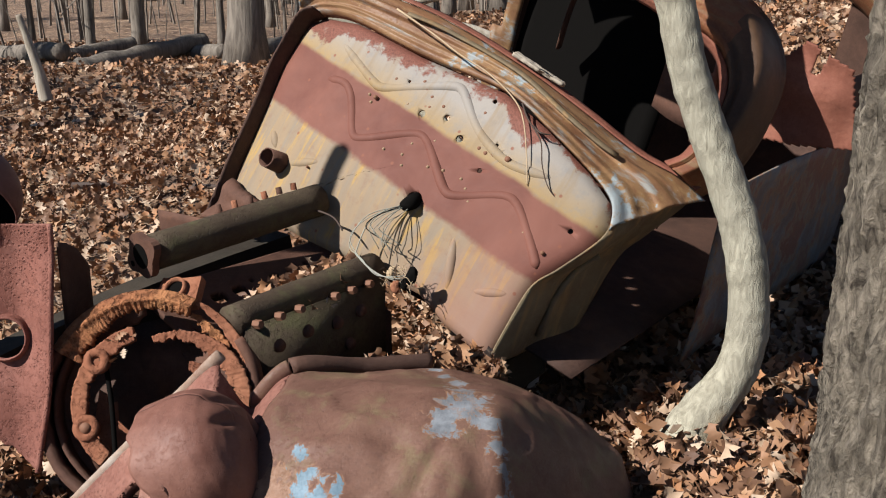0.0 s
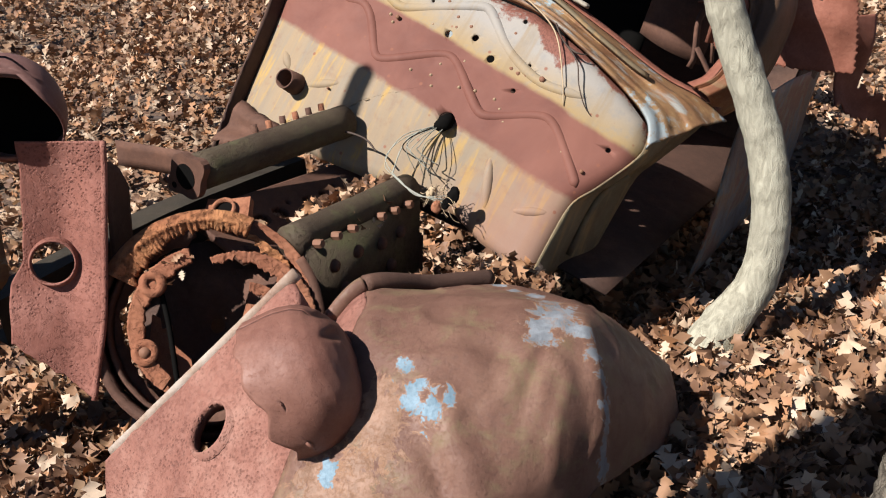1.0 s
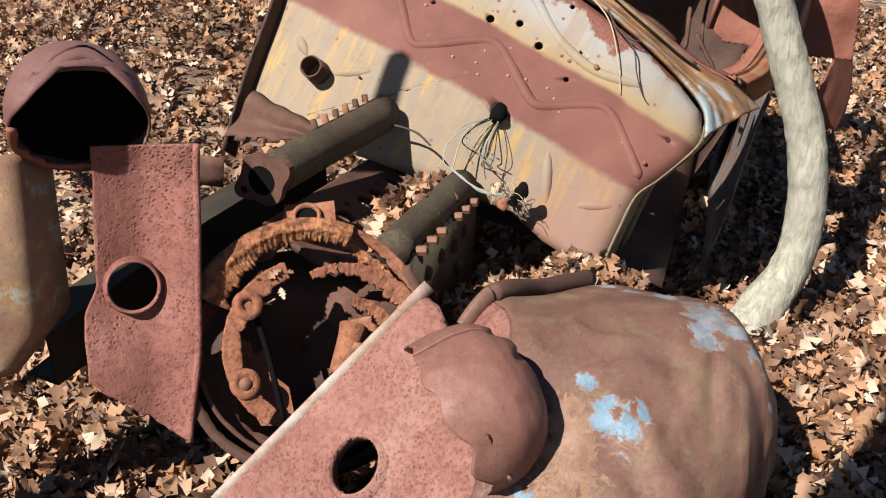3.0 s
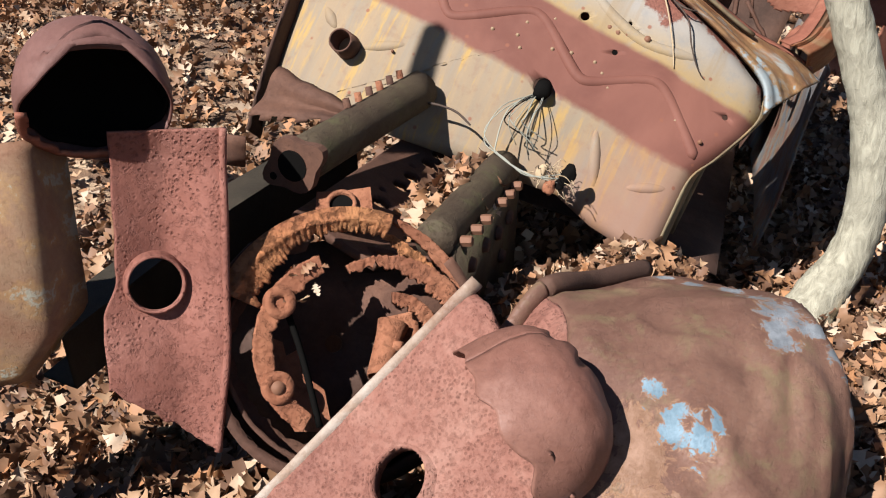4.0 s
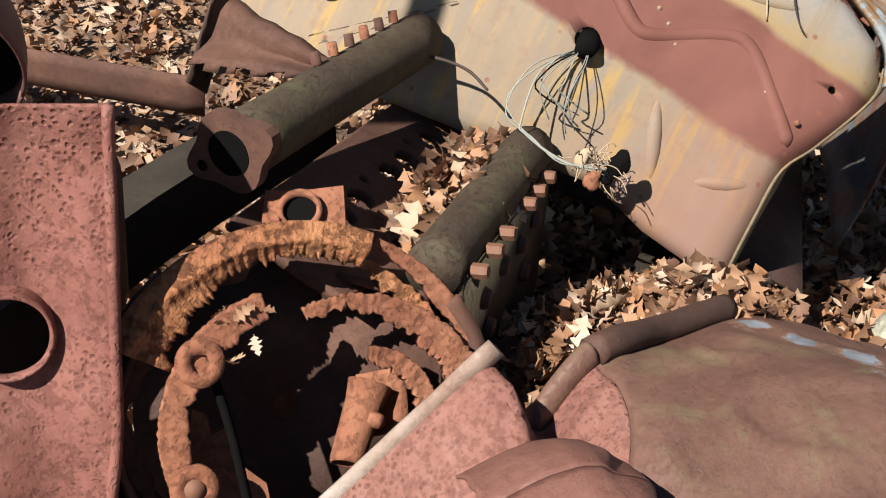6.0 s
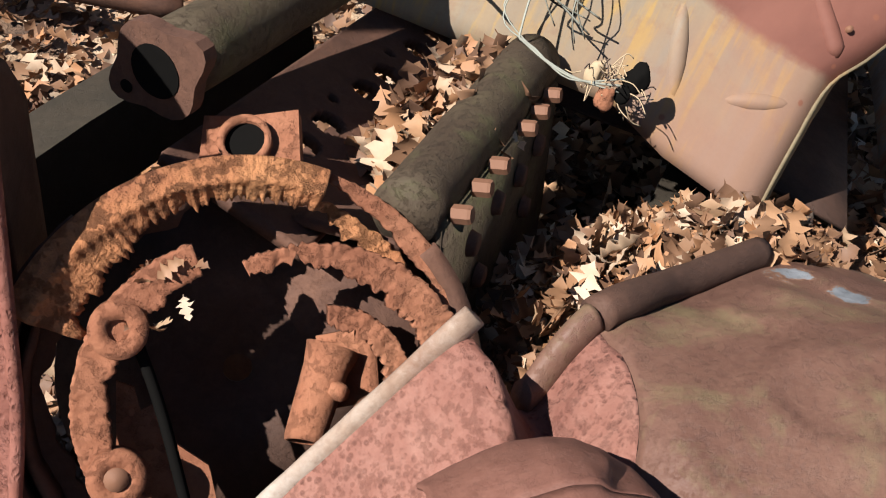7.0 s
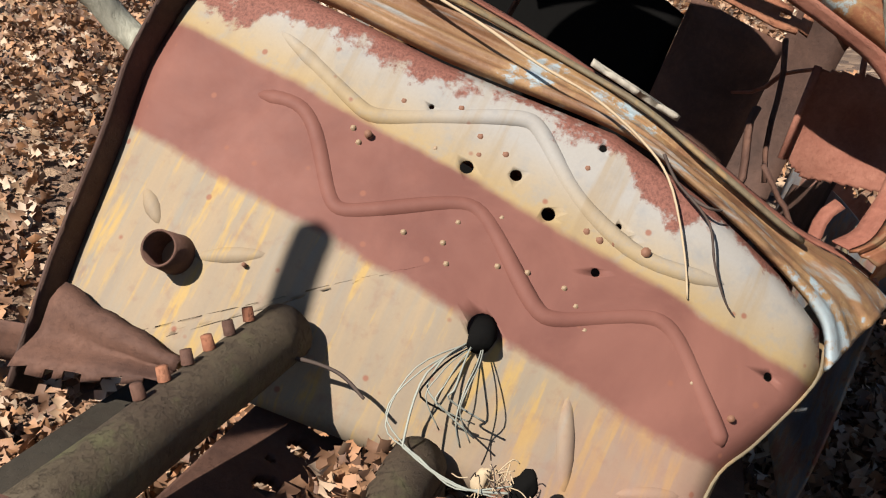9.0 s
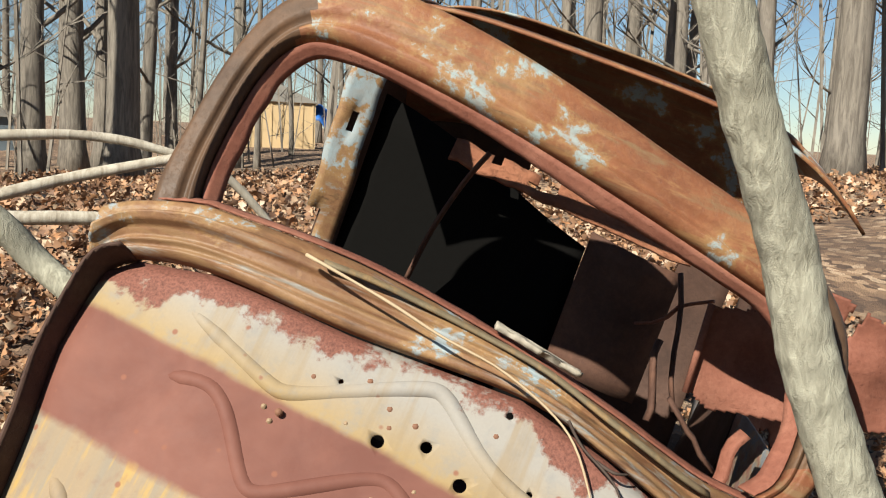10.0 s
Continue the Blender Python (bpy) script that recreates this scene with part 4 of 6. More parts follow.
# cross-sections of the round skin: x, then y and z at the rim, the crest, the shoulder, the flank and the lower edge
SECTIONS = [(-0.50, ((2.43, 0.48), (2.28, 0.47), (2.12, 0.40), (1.97, 0.25), (1.88, 0.03))),
            (-0.36, ((2.475, 0.53), (2.30, 0.535), (2.12, 0.45), (1.96, 0.29), (1.84, 0.04))),
            (-0.20, ((2.57, 0.49), (2.32, 0.545), (2.10, 0.485), (1.93, 0.29), (1.83, 0.06))),
            (0.0, ((2.65, 0.47), (2.33, 0.55), (2.14, 0.505), (2.00, 0.36), (1.95, 0.12))),
            (0.13, ((2.66, 0.44), (2.34, 0.525), (2.19, 0.48), (2.10, 0.37), (2.07, 0.19))),
            (0.24, ((2.67, 0.39), (2.42, 0.45), (2.27, 0.385), (2.20, 0.30), (2.18, 0.18))),
            (0.38, ((2.70, 0.30), (2.52, 0.31), (2.42, 0.265), (2.37, 0.21), (2.36, 0.13))),
            (0.48, ((2.71, 0.20), (2.62, 0.22), (2.56, 0.19), (2.53, 0.14), (2.53, 0.09))),
            (0.52, ((2.66, 0.10), (2.64, 0.11), (2.62, 0.10), (2.60, 0.08), (2.60, 0.06)))]


def loft(values, f):
    """A smooth curve through evenly counted values."""
    i = min(max(int(f), 0), len(values) - 2)
    f -= i
    a, b, c, d = values[max(i - 1, 0)], values[i], values[i + 1], values[min(i + 2, len(values) - 1)]
    return 0.5 * (2 * b + (c - a) * f + (2 * a - 5 * b + 4 * c - d) * f * f + (3 * b - a - 3 * c + d) * f ** 3)


def section(x, r):
    i = 0
    while i < len(SECTIONS) - 2 and x > SECTIONS[i + 1][0]:
        i += 1
    (x0, _), (x1, _) = SECTIONS[i], SECTIONS[i + 1]
    f = i + min(max((x - x0) / (x1 - x0), 0.0), 1.0)
    rim = [Vector((loft([c[1][k][0] for c in SECTIONS], f), loft([c[1][k][1] for c in SECTIONS], f), 0)) for k in range(5)]
    return loft(rim, r * 4)


def fender_skin(s, r):
    x = -1.016 + 1.53 * s
    yb, zb = fender_back(x)
    zb -= 0.05 * step(-0.56, -0.40, x)
    q = min(max(s * 240, 0.0), 239.999)
    i = int(q)
    yf, lift = (u + (v - u) * (q - i) for u, v in zip(FRONTS[i], FRONTS[i + 1]))
    g = ground_z(x, yf) + lift - 0.02
    a = 1.12 + 0.58 * step(-0.62, -0.28, x)
    w = r * math.pi / 2
    fy, fz = math.sin(w) ** (2 / a), math.cos(w) ** (2 / a)
    y = yb - (yb - yf) * fy
    z = g + (zb - g) * fz - 0.11 * math.exp(-((x + 0.455) / 0.062) ** 2) * (1 - step(0.10, 0.5, r))
    k = step(-0.56, -0.36, x)
    if k:
        p = section(max(x, -0.5), r)
        y, z = y + (p.x - y) * k, z + (p.y - z) * k
    dent = 0.014 * noise.noise((x * 4.2, y * 4.2, 7)) + 0.007 * noise.noise((x * 9, y * 9, 3)) + 0.004 * noise.noise((x * 19, y * 19, z * 19))
    dent -= 0.022 * math.exp(-((x + 0.24 + 0.55 * (y - 1.95)) / 0.02) ** 2 - ((y - 1.95) / 0.09) ** 2)
    dent += 0.018 * math.exp(-((x + 0.18 + 0.55 * (y - 1.95)) / 0.04) ** 2 - ((y - 1.95) / 0.12) ** 2)
    dent -= 0.016 * math.exp(-((x + 0.09) / 0.05) ** 2 - ((y - 2.12) / 0.09) ** 2)
    dent += 0.016 * math.exp(-((x - 0.13) / 0.025) ** 2) * step(0.25, 0.4, r)
    dent -= 0.010 * math.exp(-((x + 0.02 - 0.5 * (y - 2.1)) / 0.018) ** 2 - ((y - 2.10) / 0.08) ** 2)
    dent += 0.008 * (1 - min(abs(noise.noise((x * 6, y * 6, z * 6))) * 6, 1))
    return Vector((x, y - 0.5 * dent * step(0.3, 0.7, r), z + dent * step(0.0, 0.1, r)))


HOLE = min((fender_skin(k / 120, j / 120) for k in range(8, 36) for j in range(10, 80)), key=lambda p: (p - Vector((-0.768, 2.248, 0.294))).length)


def fender():
    f = empty("front_fender", pose(0, 0, 0), "crumpled brown-rusted front fender with flecks of blue paint on leaves", "car fender")
    bm = bmesh.new()
    sheet(bm, lambda s, r: fender_skin((seam_x(r) + (0.514 - seam_x(r)) * s + 1.016) / 1.53, r), 80, 60, 0.005)
    part("fender_skin", bm, M_FENDER, f, "brown rusted skin with pale blue paint remains")
    bm = bmesh.new()
    apron = lambda s, r: fender_skin((-1.016 + (seam_x(r) + 1.016) * s + 1.016) / 1.53, r)
    sheet(bm, apron, 110, 130, 0.005, lambda s, r: (apron(s, r) - HOLE).length > 0.062)
    part("apron", bm, M_APRON, f, "pink rusted apron with a round hole")
    c = HOLE
    nrm = Vector((-0.68, -0.36, 0.64)).normalized()
    bm = bmesh.new()
    turned(bm, [(0.078, -0.004), (0.066, 0.012), (0.061, 0.013), (0.059, 0.0), (0.060, -0.02), (0.066, -0.02), (0.078, -0.012)], axes(c, nrm), 36)
    part("hole_lip", bm, M_APRON, f)
    # rolled rim in three lengths
    for x0, x1, rad, mat, label in ((-1.0, -0.536, 0.011, M_WHITE, "white-worn rim bar"), (-0.47, -0.375, 0.017, M_FENDER, ""), (-0.372, -0.03, 0.024, M_DARK, "dark rolled rim")):
        bm = bmesh.new()
        pts = []
        for k in range(25):
            x = x0 + (x1 - x0) * k / 24
            y, z = fender_back(x) if rad < 0.012 else (fender_skin((x + 1.016) / 1.53, 0.0).y, fender_skin((x + 1.016) / 1.53, 0.0).z + 0.012)
            pts.append((x, y + 0.008, z + 0.004 + (0.002 if rad > 0.02 else 0.0)))
        tube(bm, pts, rad, 12, rough=0.08, freq=20, oval=1.5 if rad < 0.02 else 1.0)
        part("rolled_rim", bm, mat, f, label)
    # seam bead between apron and skin
    bm = bmesh.new()
    tube(bm, [fender_skin((seam_x(k / 60) + 1.016) / 1.53, k / 60) + Vector((-0.001, 0, 0.001)) for k in range(0, 61)], 0.0032, 6)
    part("seam", bm, M_BLACK, f)
    # strip of the lower edge torn away and curled
    bm = bmesh.new()
    curl = spline([(-0.858, 2.065, 0.143), (-0.822, 2.054, 0.214), (-0.776, 2.054, 0.222), (-0.742, 2.065, 0.17), (-0.724, 2.075, 0.126)], 25)
    sheet(bm, lambda s, r: curl[round(s * 24)] + Vector((0.01 * math.sin(3 * s), 0.05 * r - 0.02, -0.012 * r + 0.004 * noise.noise((s * 8, r * 4, 2)))), 24, 6, 0.005)
    part("curled_strip", bm, M_BUCKET, f, "dark curled strip torn from the edge")
    # headlamp shell on top: open torn end towards the apron, blunt dented end along the fender
    bm = bmesh.new()
    ax = axes((-0.583, 2.165, 0.420), (0.85, -0.04, 0.44), (0, 0, 1))
    prof = [(0.0, 0.166), (0.03, 0.167), (0.06, 0.166), (0.09, 0.162), (0.12, 0.153), (0.145, 0.139), (0.165, 0.119), (0.18, 0.092), (0.188, 0.058), (0.191, 0.026), (0.192, 0.003)]

    def lamp(s, r):
        f0 = r * (len(prof) - 1)
        i = min(int(f0), len(prof) - 2)
        h, rad = (prof[i][k] + (prof[i + 1][k] - prof[i][k]) * (f0 - i) for k in (0, 1))
        w = s * 2 * math.pi
        p = Vector((math.cos(w) * rad, math.sin(w) * rad, h))
        p *= 1 + 0.035 * noise.noise(p * 8 + Vector((3, 0, 0))) + 0.016 * noise.noise(p * 22)
        for cx, cy, dx, dy in ((0.10, -0.03, 0.6, 0.8), (0.07, 0.03, 0.5, 0.86), (-0.02, -0.06, 0.95, -0.3), (-0.05, -0.10, 0.8, -0.6)):
            e, f = (p.x - cx) * dx + (p.y - cy) * dy, (p.y - cy) * dx - (p.x - cx) * dy
            p.z -= 0.016 * math.exp(-(e / 0.045) ** 2 - (f / 0.011) ** 2) * step(0.3, 0.6, r)
        if r < 0.15:
            p.z += 0.02 * noise.noise((math.cos(w) * 3, math.sin(w) * 3, 9))
        return ax @ p
    sheet(bm, lamp, 96, 44, 0.004)
    part("headlamp_shell", bm, M_CONE, f, "dented rust-brown headlamp shell")
    return f


fender()


# ---------------------------------------------------------------- wheel drum with its brake shoes
def crust_arc(bm, centre, r_in, r_out, arc, tip, eaten, seed):
    """A corroded flat arc: it narrows to tip at its far end, its inner edge is eaten, its face crusted."""
    n, segs = 9, max(int((arc[1] - arc[0]) * 1.1), 24)
    rows = []
    for k in range(segs + 1):
        f = k / segs
        w = radians(arc[0] + (arc[1] - arc[0]) * f)
        c, q = math.cos(w), math.sin(w)
        wide = (r_out - r_in) * (1 - (1 - tip) * step(0.45, 1.0, f))
        eat = eaten * (0.6 * noise.noise((c * 6, q * 6, seed)) + 0.45 * noise.noise((c * 21, q * 21, seed)) + 0.2 * noise.noise((c * 55, q * 55, seed)))
        ri, ro = r_out - max(wide - eat, 0.006), r_out + 0.25 * eaten * noise.noise((c * 30, q * 30, seed + 3))
        face = []
        for i in range(n):
            r = ro + (ri - ro) * i / (n - 1)
            h = 0.009 + 0.0022 * noise.noise((r * c * 130, r * q * 130, seed)) + 0.003 * noise.noise((r * c * 45, r * q * 45, seed))
            face.append((r * c, r * q, h))
        row = [bm.verts.new(Vector(centre) + Vector(p)) for p in face]
        row += [bm.verts.new(Vector(centre) + Vector((p[0], p[1], -0.009))) for p in face[::-1]]
        rows.append(row)
    for a, b in zip(rows, rows[1:]):
        for i in range(2 * n):
            bm.faces.new((a[i], b[i], b[(i + 1) % (2 * n)], a[(i + 1) % (2 * n)]))
    bm.faces.new(rows[0][::-1])
    bm.faces.new(rows[-1])


def drum():
    ax = axes((-0.766, 2.565, 0.415), (-0.033, -0.907, 0.42), (1, 0, 0))
    d = empty("brake_drum", ax, "orange-rusted wheel drum with broken rim and brake shoes", "brake drum")
    bm = bmesh.new()
    ring(bm, 0.272, 0.296, -0.07, 0.0, segs=90, arc=(128, 395), ragged=0.010)
    part("outer_rim", bm, M_BLOCK, d, "dark rusted outer rim")
    bm = bmesh.new()
    ring(bm, 0.225, 0.274, -0.085, -0.070, segs=90, arc=(100, 400), ragged=0.03, seed=2)
    part("rim_web", bm, M_BLOCK, d)
    bm = bmesh.new()
    ring(bm, 0.248, 0.258, -0.07, -0.02, segs=90, arc=(140, 330), ragged=0.006, seed=7)
    part("inner_lip", bm, M_BLOCK, d)
    bm = bmesh.new()
    n, segs = 15, 170
    rows = []
    for k in range(segs + 1):
        w = radians(66 + 86 * k / segs)
        c, q = math.cos(w), math.sin(w)
        eat = 0.014 * noise.noise((c * 9, q * 9, 5)) + 0.009 * noise.noise((c * 30, q * 30, 5)) + 0.006 * noise.noise((c * 70, q * 70, 5)) + 0.025 * step(30, 86, 86 * k / segs)
        row = []
        for i in range(n):
            f = i / (n - 1)
            r = 0.293 - (0.052 + eat * 1.3 * step(0.45, 1.0, f)) * f
            h = 0.006 + 0.013 * math.sin(math.pi * f) + 0.006 * math.exp(-((f - 0.55) / 0.1) ** 2)
            crust = 0.003 * noise.noise((r * c * 60, r * q * 60, 1)) + 0.0025 * noise.noise((r * c * 170, r * q * 170, 2))
            row.append(bm.verts.new((r * c, r * q, h + crust)))
        for i in range(n - 1, -1, -1):
            p = row[i].co
            row.append(bm.verts.new((p.x, p.y, p.z - 0.016)))
        rows.append(row)
    for a, b in zip(rows, rows[1:]):
        for i in range(2 * n):
            bm.faces.new((a[i], b[i], b[(i + 1) % (2 * n)], a[(i + 1) % (2 * n)]))
    bm.faces.new(rows[0][::-1])
    bm.faces.new(rows[-1])
    part("flaking_band", bm, M_FLAKE, d, "thick orange flaking rim band")
    bm = bmesh.new()
    crust_arc(bm, (0, 0, -0.012), 0.262, 0.290, (12, 65), 0.5, 0.010, 8)
    part("flaking_band", bm, M_SHOE, d)
    bm = bmesh.new()
    crust_arc(bm, (0, 0, -0.028), 0.226, 0.254, (34, 66), 0.5, 0.022, 9)
    part("flaking_band", bm, M_FLAKE, d)
    # plate whose dark colour stands for the shade deep in the drum
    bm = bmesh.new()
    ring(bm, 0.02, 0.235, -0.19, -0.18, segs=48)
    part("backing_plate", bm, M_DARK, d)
    # brake shoes
    bm = bmesh.new()
    crust_arc(bm, (0, 0, 0.0), 0.158, 0.200, (104, 236), 0.9, 0.012, 3)
    shoe = part("brake_shoe", bm, M_SHOE, d, "pitted orange-brown brake shoe")
    bm = bmesh.new()
    crust_arc(bm, (0.083, -0.012, 0.004), 0.148, 0.195, (-28, 113), 0.35, 0.022, 6)
    part("brake_shoe", bm, M_SHOE, d, "flaking orange-brown brake shoe")
    for w, rr, pin in ((143, 0.172, False), (204, 0.170, True)):
        bm = bmesh.new()
        m = pose(rr * math.cos(radians(w)), rr * math.sin(radians(w)), 0.006)
        ring(bm, 0.013, 0.034, -0.014, 0.010, m, 24, ragged=0.003)
        part("shoe_eye", bm, M_SHOE, shoe)
        bm = bmesh.new()
        if pin:
            turned(bm, [(0, 0.014), (0.014, 0.013), (0.016, 0.0), (0.016, -0.012), (0, -0.012)], m, 14)
            part("shoe_pin", bm, M_BOLT, shoe)
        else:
            # flat black disc painting the shade in the eye
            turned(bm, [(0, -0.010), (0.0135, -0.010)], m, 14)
            part("shoe_bore_shade", bm, M_BLACK, shoe, smooth=False)
    bm = bmesh.new()
    crust_arc(bm, (0.098, 0.0, -0.012), 0.072, 0.104, (-48, 86), 0.8, 0.010, 12)
    ring(bm, 0.012, 0.030, -0.02, 0.004, pose(0.155, -0.045, 0.0), 20)
    part("shoe_lever", bm, M_SHOE, d, "curved rusted brake lever")
    bm = bmesh.new()
    turned(bm, [(0, 0.022), (0.013, 0.02), (0.015, 0.0), (0, 0.0)], pose(0.155, -0.045, -0.006), 12)
    part("lever_pin", bm, M_BOLT, d)
    bm = bmesh.new()
    m = axes((0.118, 0.035, -0.085), (-0.40, -0.88, 0.28))
    turned(bm, [(0.0, 0.09), (0.019, 0.095), (0.019, 0.125), (0.024, 0.125), (0.026, 0.118), (0.030, 0.03), (0.036, 0.0), (0.0, 0.0)], m, 24, wobble=0.06, freq=18)
    turned(bm, [(0.0, 0.02), (0.011, 0.02), (0.013, 0.0)], axes((0.112, -0.012, -0.05), (0.4, -0.1, 0.9)), 6)
    part("wheel_cylinder", bm, M_SHOE, d, "rusted wheel cylinder")
    bm = bmesh.new()
    sheet(bm, lambda u, v: Vector((0.10 + 0.075 * u, 0.05 - 0.10 * v + 0.01 * u, -0.10 + 0.02 * u)), 6, 8, 0.006)
    part("lever_web", bm, M_SHOE, d)
    bm = bmesh.new()
    tube(bm, spline([(-0.13, 0.12, -0.02), (-0.10, 0.0, -0.01), (-0.075, -0.16, 0.0)], 12), 0.007, 6)
    part("spring_rod", bm, M_BLACK, d)
    bm = bmesh.new()
    plate(bm, [(-0.15, 0.03), (-0.13, 0.02), (-0.125, -0.01), (-0.10, 0.0), (-0.095, -0.05), (-0.05, -0.09), (-0.04, -0.18), (-0.12, -0.17), (-0.16, -0.08)], 0.006, pose(0, 0, -0.06))
    part("plate_scrap", bm, M_SHOE, d, smooth=False)
    return d


drum()


# ---------------------------------------------------------------- engine and chassis rails
def engine():
    along = Vector((0.60, 0.80, 0.03)).normalized()
    e = empty("engine", axes((-0.50, 2.70, 0.60), (0, 0, 1), along), "dark rusted engine block full of dry leaves", "engine")
    # own frame: x along the block to the firewall, y to its far side, z up
    bm = bmesh.new()
    box(bm, (0.62, 0.36, 0.30), pose(0.24, 0.16, -0.27), 0.015)
    block = part("block", bm, M_BLOCK, e)
    bm = bmesh.new()
    sheet(bm, lambda s, r: Vector((-0.12 + 0.80 * s, 0.13 + 0.20 * r, -0.055 + 0.09 * r)), 160, 44, 0.02,
          lambda s, r: all(math.hypot(0.80 * (s - c), 0.22 * (r - q)) > w for c, q, w in ((0.24, 0.5, 0.027), (0.34, 0.5, 0.027), (0.42, 0.62, 0.010), (0.52, 0.5, 0.027), (0.62, 0.5, 0.027), (0.70, 0.62, 0.011), (0.79, 0.5, 0.027), (0.90, 0.5, 0.027))))
    part("deck", bm, M_BLOCK, e, "port deck with round holes")
    # bolted cover, rounded on top
    bm = bmesh.new()
    tube(bm, [(-0.07 + 0.57 * k / 12, 0.02, 0.0 + 0.012 * k / 12) for k in range(13)], [0.045 + 0.004 * (k / 12) for k in range(13)], 20, rough=0.04, freq=14)
    cover = part("bolted_cover", bm, M_GREEN, e, "rounded cover with moss and rust")
    bm = bmesh.new()
    box(bm, (0.56, 0.02, 0.26), pose(0.22, -0.02, -0.14), 0.004)
    part("cover_flange", bm, M_GREEN, e)
    for x in (-0.03, 0.05, 0.125, 0.265, 0.335, 0.41):
        bm = bmesh.new()
        turned(bm, [(0.0, 0.026), (0.011, 0.026), (0.0125, 0.022), (0.0125, 0.0), (0.0, 0.0)], axes((x, -0.03, -0.005), (0, -1, 0.15)), 6)
        part("bolt", bm, M_BOLT, e, smooth=False)
    for x, z in ((0.05, -0.12), (0.16, -0.11), (0.28, -0.12), (0.38, -0.11), (0.1, -0.2), (0.33, -0.2)):
        bm = bmesh.new()
        turned(bm, [(0.0, 0.012), (0.016, 0.012), (0.02, 0.0)], axes((x, -0.032, z + 0.03), (0, -1, 0)), 10)
        part("plug", bm, M_BLOCK, e)
    # long manifold tube with its square flange
    a, b = e.matrix_world.inverted() @ Vector((-0.82, 2.84, 0.735)), e.matrix_world.inverted() @ Vector((-0.40, 3.29, 0.785))
    bm = bmesh.new()
    tube(bm, [a.lerp(b, k / 10) for k in range(11)], 0.052, 20, rough=0.03, freq=10)
    man = part("manifold_tube", bm, M_GREEN, e, "long dark manifold tube")
    bm = bmesh.new()
    fm = axes(a, a - b, (0, 1, 0))
    outline = [(0.078 * math.cos(w) * (1 + 0.14 * math.cos(4 * w)), 0.058 * math.sin(w) * (1 + 0.14 * math.cos(4 * w))) for w in [2 * math.pi * k / 32 for k in range(32)]]
    plate(bm, outline, 0.022, fm @ pose(0, 0, 0, 0, 0, 30))
    part("flange", bm, M_BLOCK, man, smooth=False)
    # flat black discs on the flange, painted as the shade of its holes
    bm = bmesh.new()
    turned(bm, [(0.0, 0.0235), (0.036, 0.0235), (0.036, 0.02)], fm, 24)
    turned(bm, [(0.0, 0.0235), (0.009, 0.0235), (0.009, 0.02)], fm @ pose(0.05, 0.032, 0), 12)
    part("flange_bore_shade", bm, M_BLACK, man, smooth=False)
    for k in range(6):
        bm = bmesh.new()
        p = a.lerp(b, 0.42 + 0.09 * k) + Vector((0, 0.02, 0.05))
        turned(bm, [(0.0, 0.022), (0.009, 0.022), (0.010, 0.0)], axes(p, (0.1 * (k % 3 - 1), 0.25, 1)), 8)
        part("stud", bm, M_SHOE if k % 2 else M_BLOCK, man)
    # square port flange by the drum
    inv = e.matrix_world.inverted()
    p = inv @ Vector((-0.725, 2.805, 0.625))
    fm = axes(p, inv.to_3x3() @ Vector((-0.25, -0.62, 0.74)), inv.to_3x3() @ Vector((1, -0.2, 0)))
    bm = bmesh.new()
    plate(bm, [(-0.06, -0.045), (-0.055, 0.04), (0.0, 0.038), (0.065, 0.045), (0.07, -0.045), (0.0, -0.05)], 0.03, fm)
    pf = part("port_flange", bm, M_SHOE, e, "orange square port flange", smooth=False)
    bm = bmesh.new()
    ring(bm, 0.026, 0.034, 0.02, 0.045, fm, 24)
    part("port_collar", bm, M_SHOE, pf)
    # black disc in the collar in place of a deep, shaded bore
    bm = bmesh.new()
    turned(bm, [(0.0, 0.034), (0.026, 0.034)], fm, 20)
    part("port_bore_shade", bm, M_BLACK, pf, smooth=False)
    bm = bmesh.new()
    sheet(bm, lambda s, r: Vector((-0.08 + 0.12 * s, 0.02 + 0.15 * r, -0.035 - 0.02 * s)), 10, 8, 0.012)
    part("front_plate", bm, M_BLOCK, e)
    return e


engine()


def rails():
    for pts, h, label in ((((-1.35, 2.75, 0.42), (-0.95, 3.12, 0.55), (-0.55, 3.50, 0.62)), 0.13, "dark green chassis rail resting against the wreck"),
                          (((-0.30, 2.60, 0.16), (0.0, 2.95, 0.25), (0.3, 3.3, 0.32)), 0.12, "rusted chassis rail half buried in leaves")):
        bm = bmesh.new()
        P = spline(pts, 9)
        d = (P[-1] - P[0]).normalized()
        side = d.cross(Vector((0, 0, 1))).normalized()
        up = side.cross(d)
        sec = [(-0.03, 0.0), (0.07, 0.0), (0.07, -0.006), (-0.024, -0.006), (-0.024, -h), (0.07, -h), (0.07, -h - 0.006), (-0.03, -h - 0.006)]
        rows = [[bm.verts.new(p - side * x + up * z) for x, z in sec] for p in P]
        for r0, r1 in zip(rows, rows[1:]):
            for k in range(8):
                bm.faces.new((r0[k], r0[(k + 1) % 8], r1[(k + 1) % 8], r1[k]))
        ob = part("chassis_rail", bm, M_RAIL, smooth=False)
        tagged(ob, label, "chassis rail", "chassis rails")
    bm = bmesh.new()
    sheet(bm, lambda s, r: Vector((-1.45 + 0.75 * s, 5.06 - 0.58 * s, 0.33 + 0.02 * s)) + Vector((0, 0.03 * r, -0.13 * r)), 12, 3, 0.006)
    tagged(part("steel_strip", bm, M_BLOCK), "red-brown steel strip lying in leaves", "scrap metal")


rails()


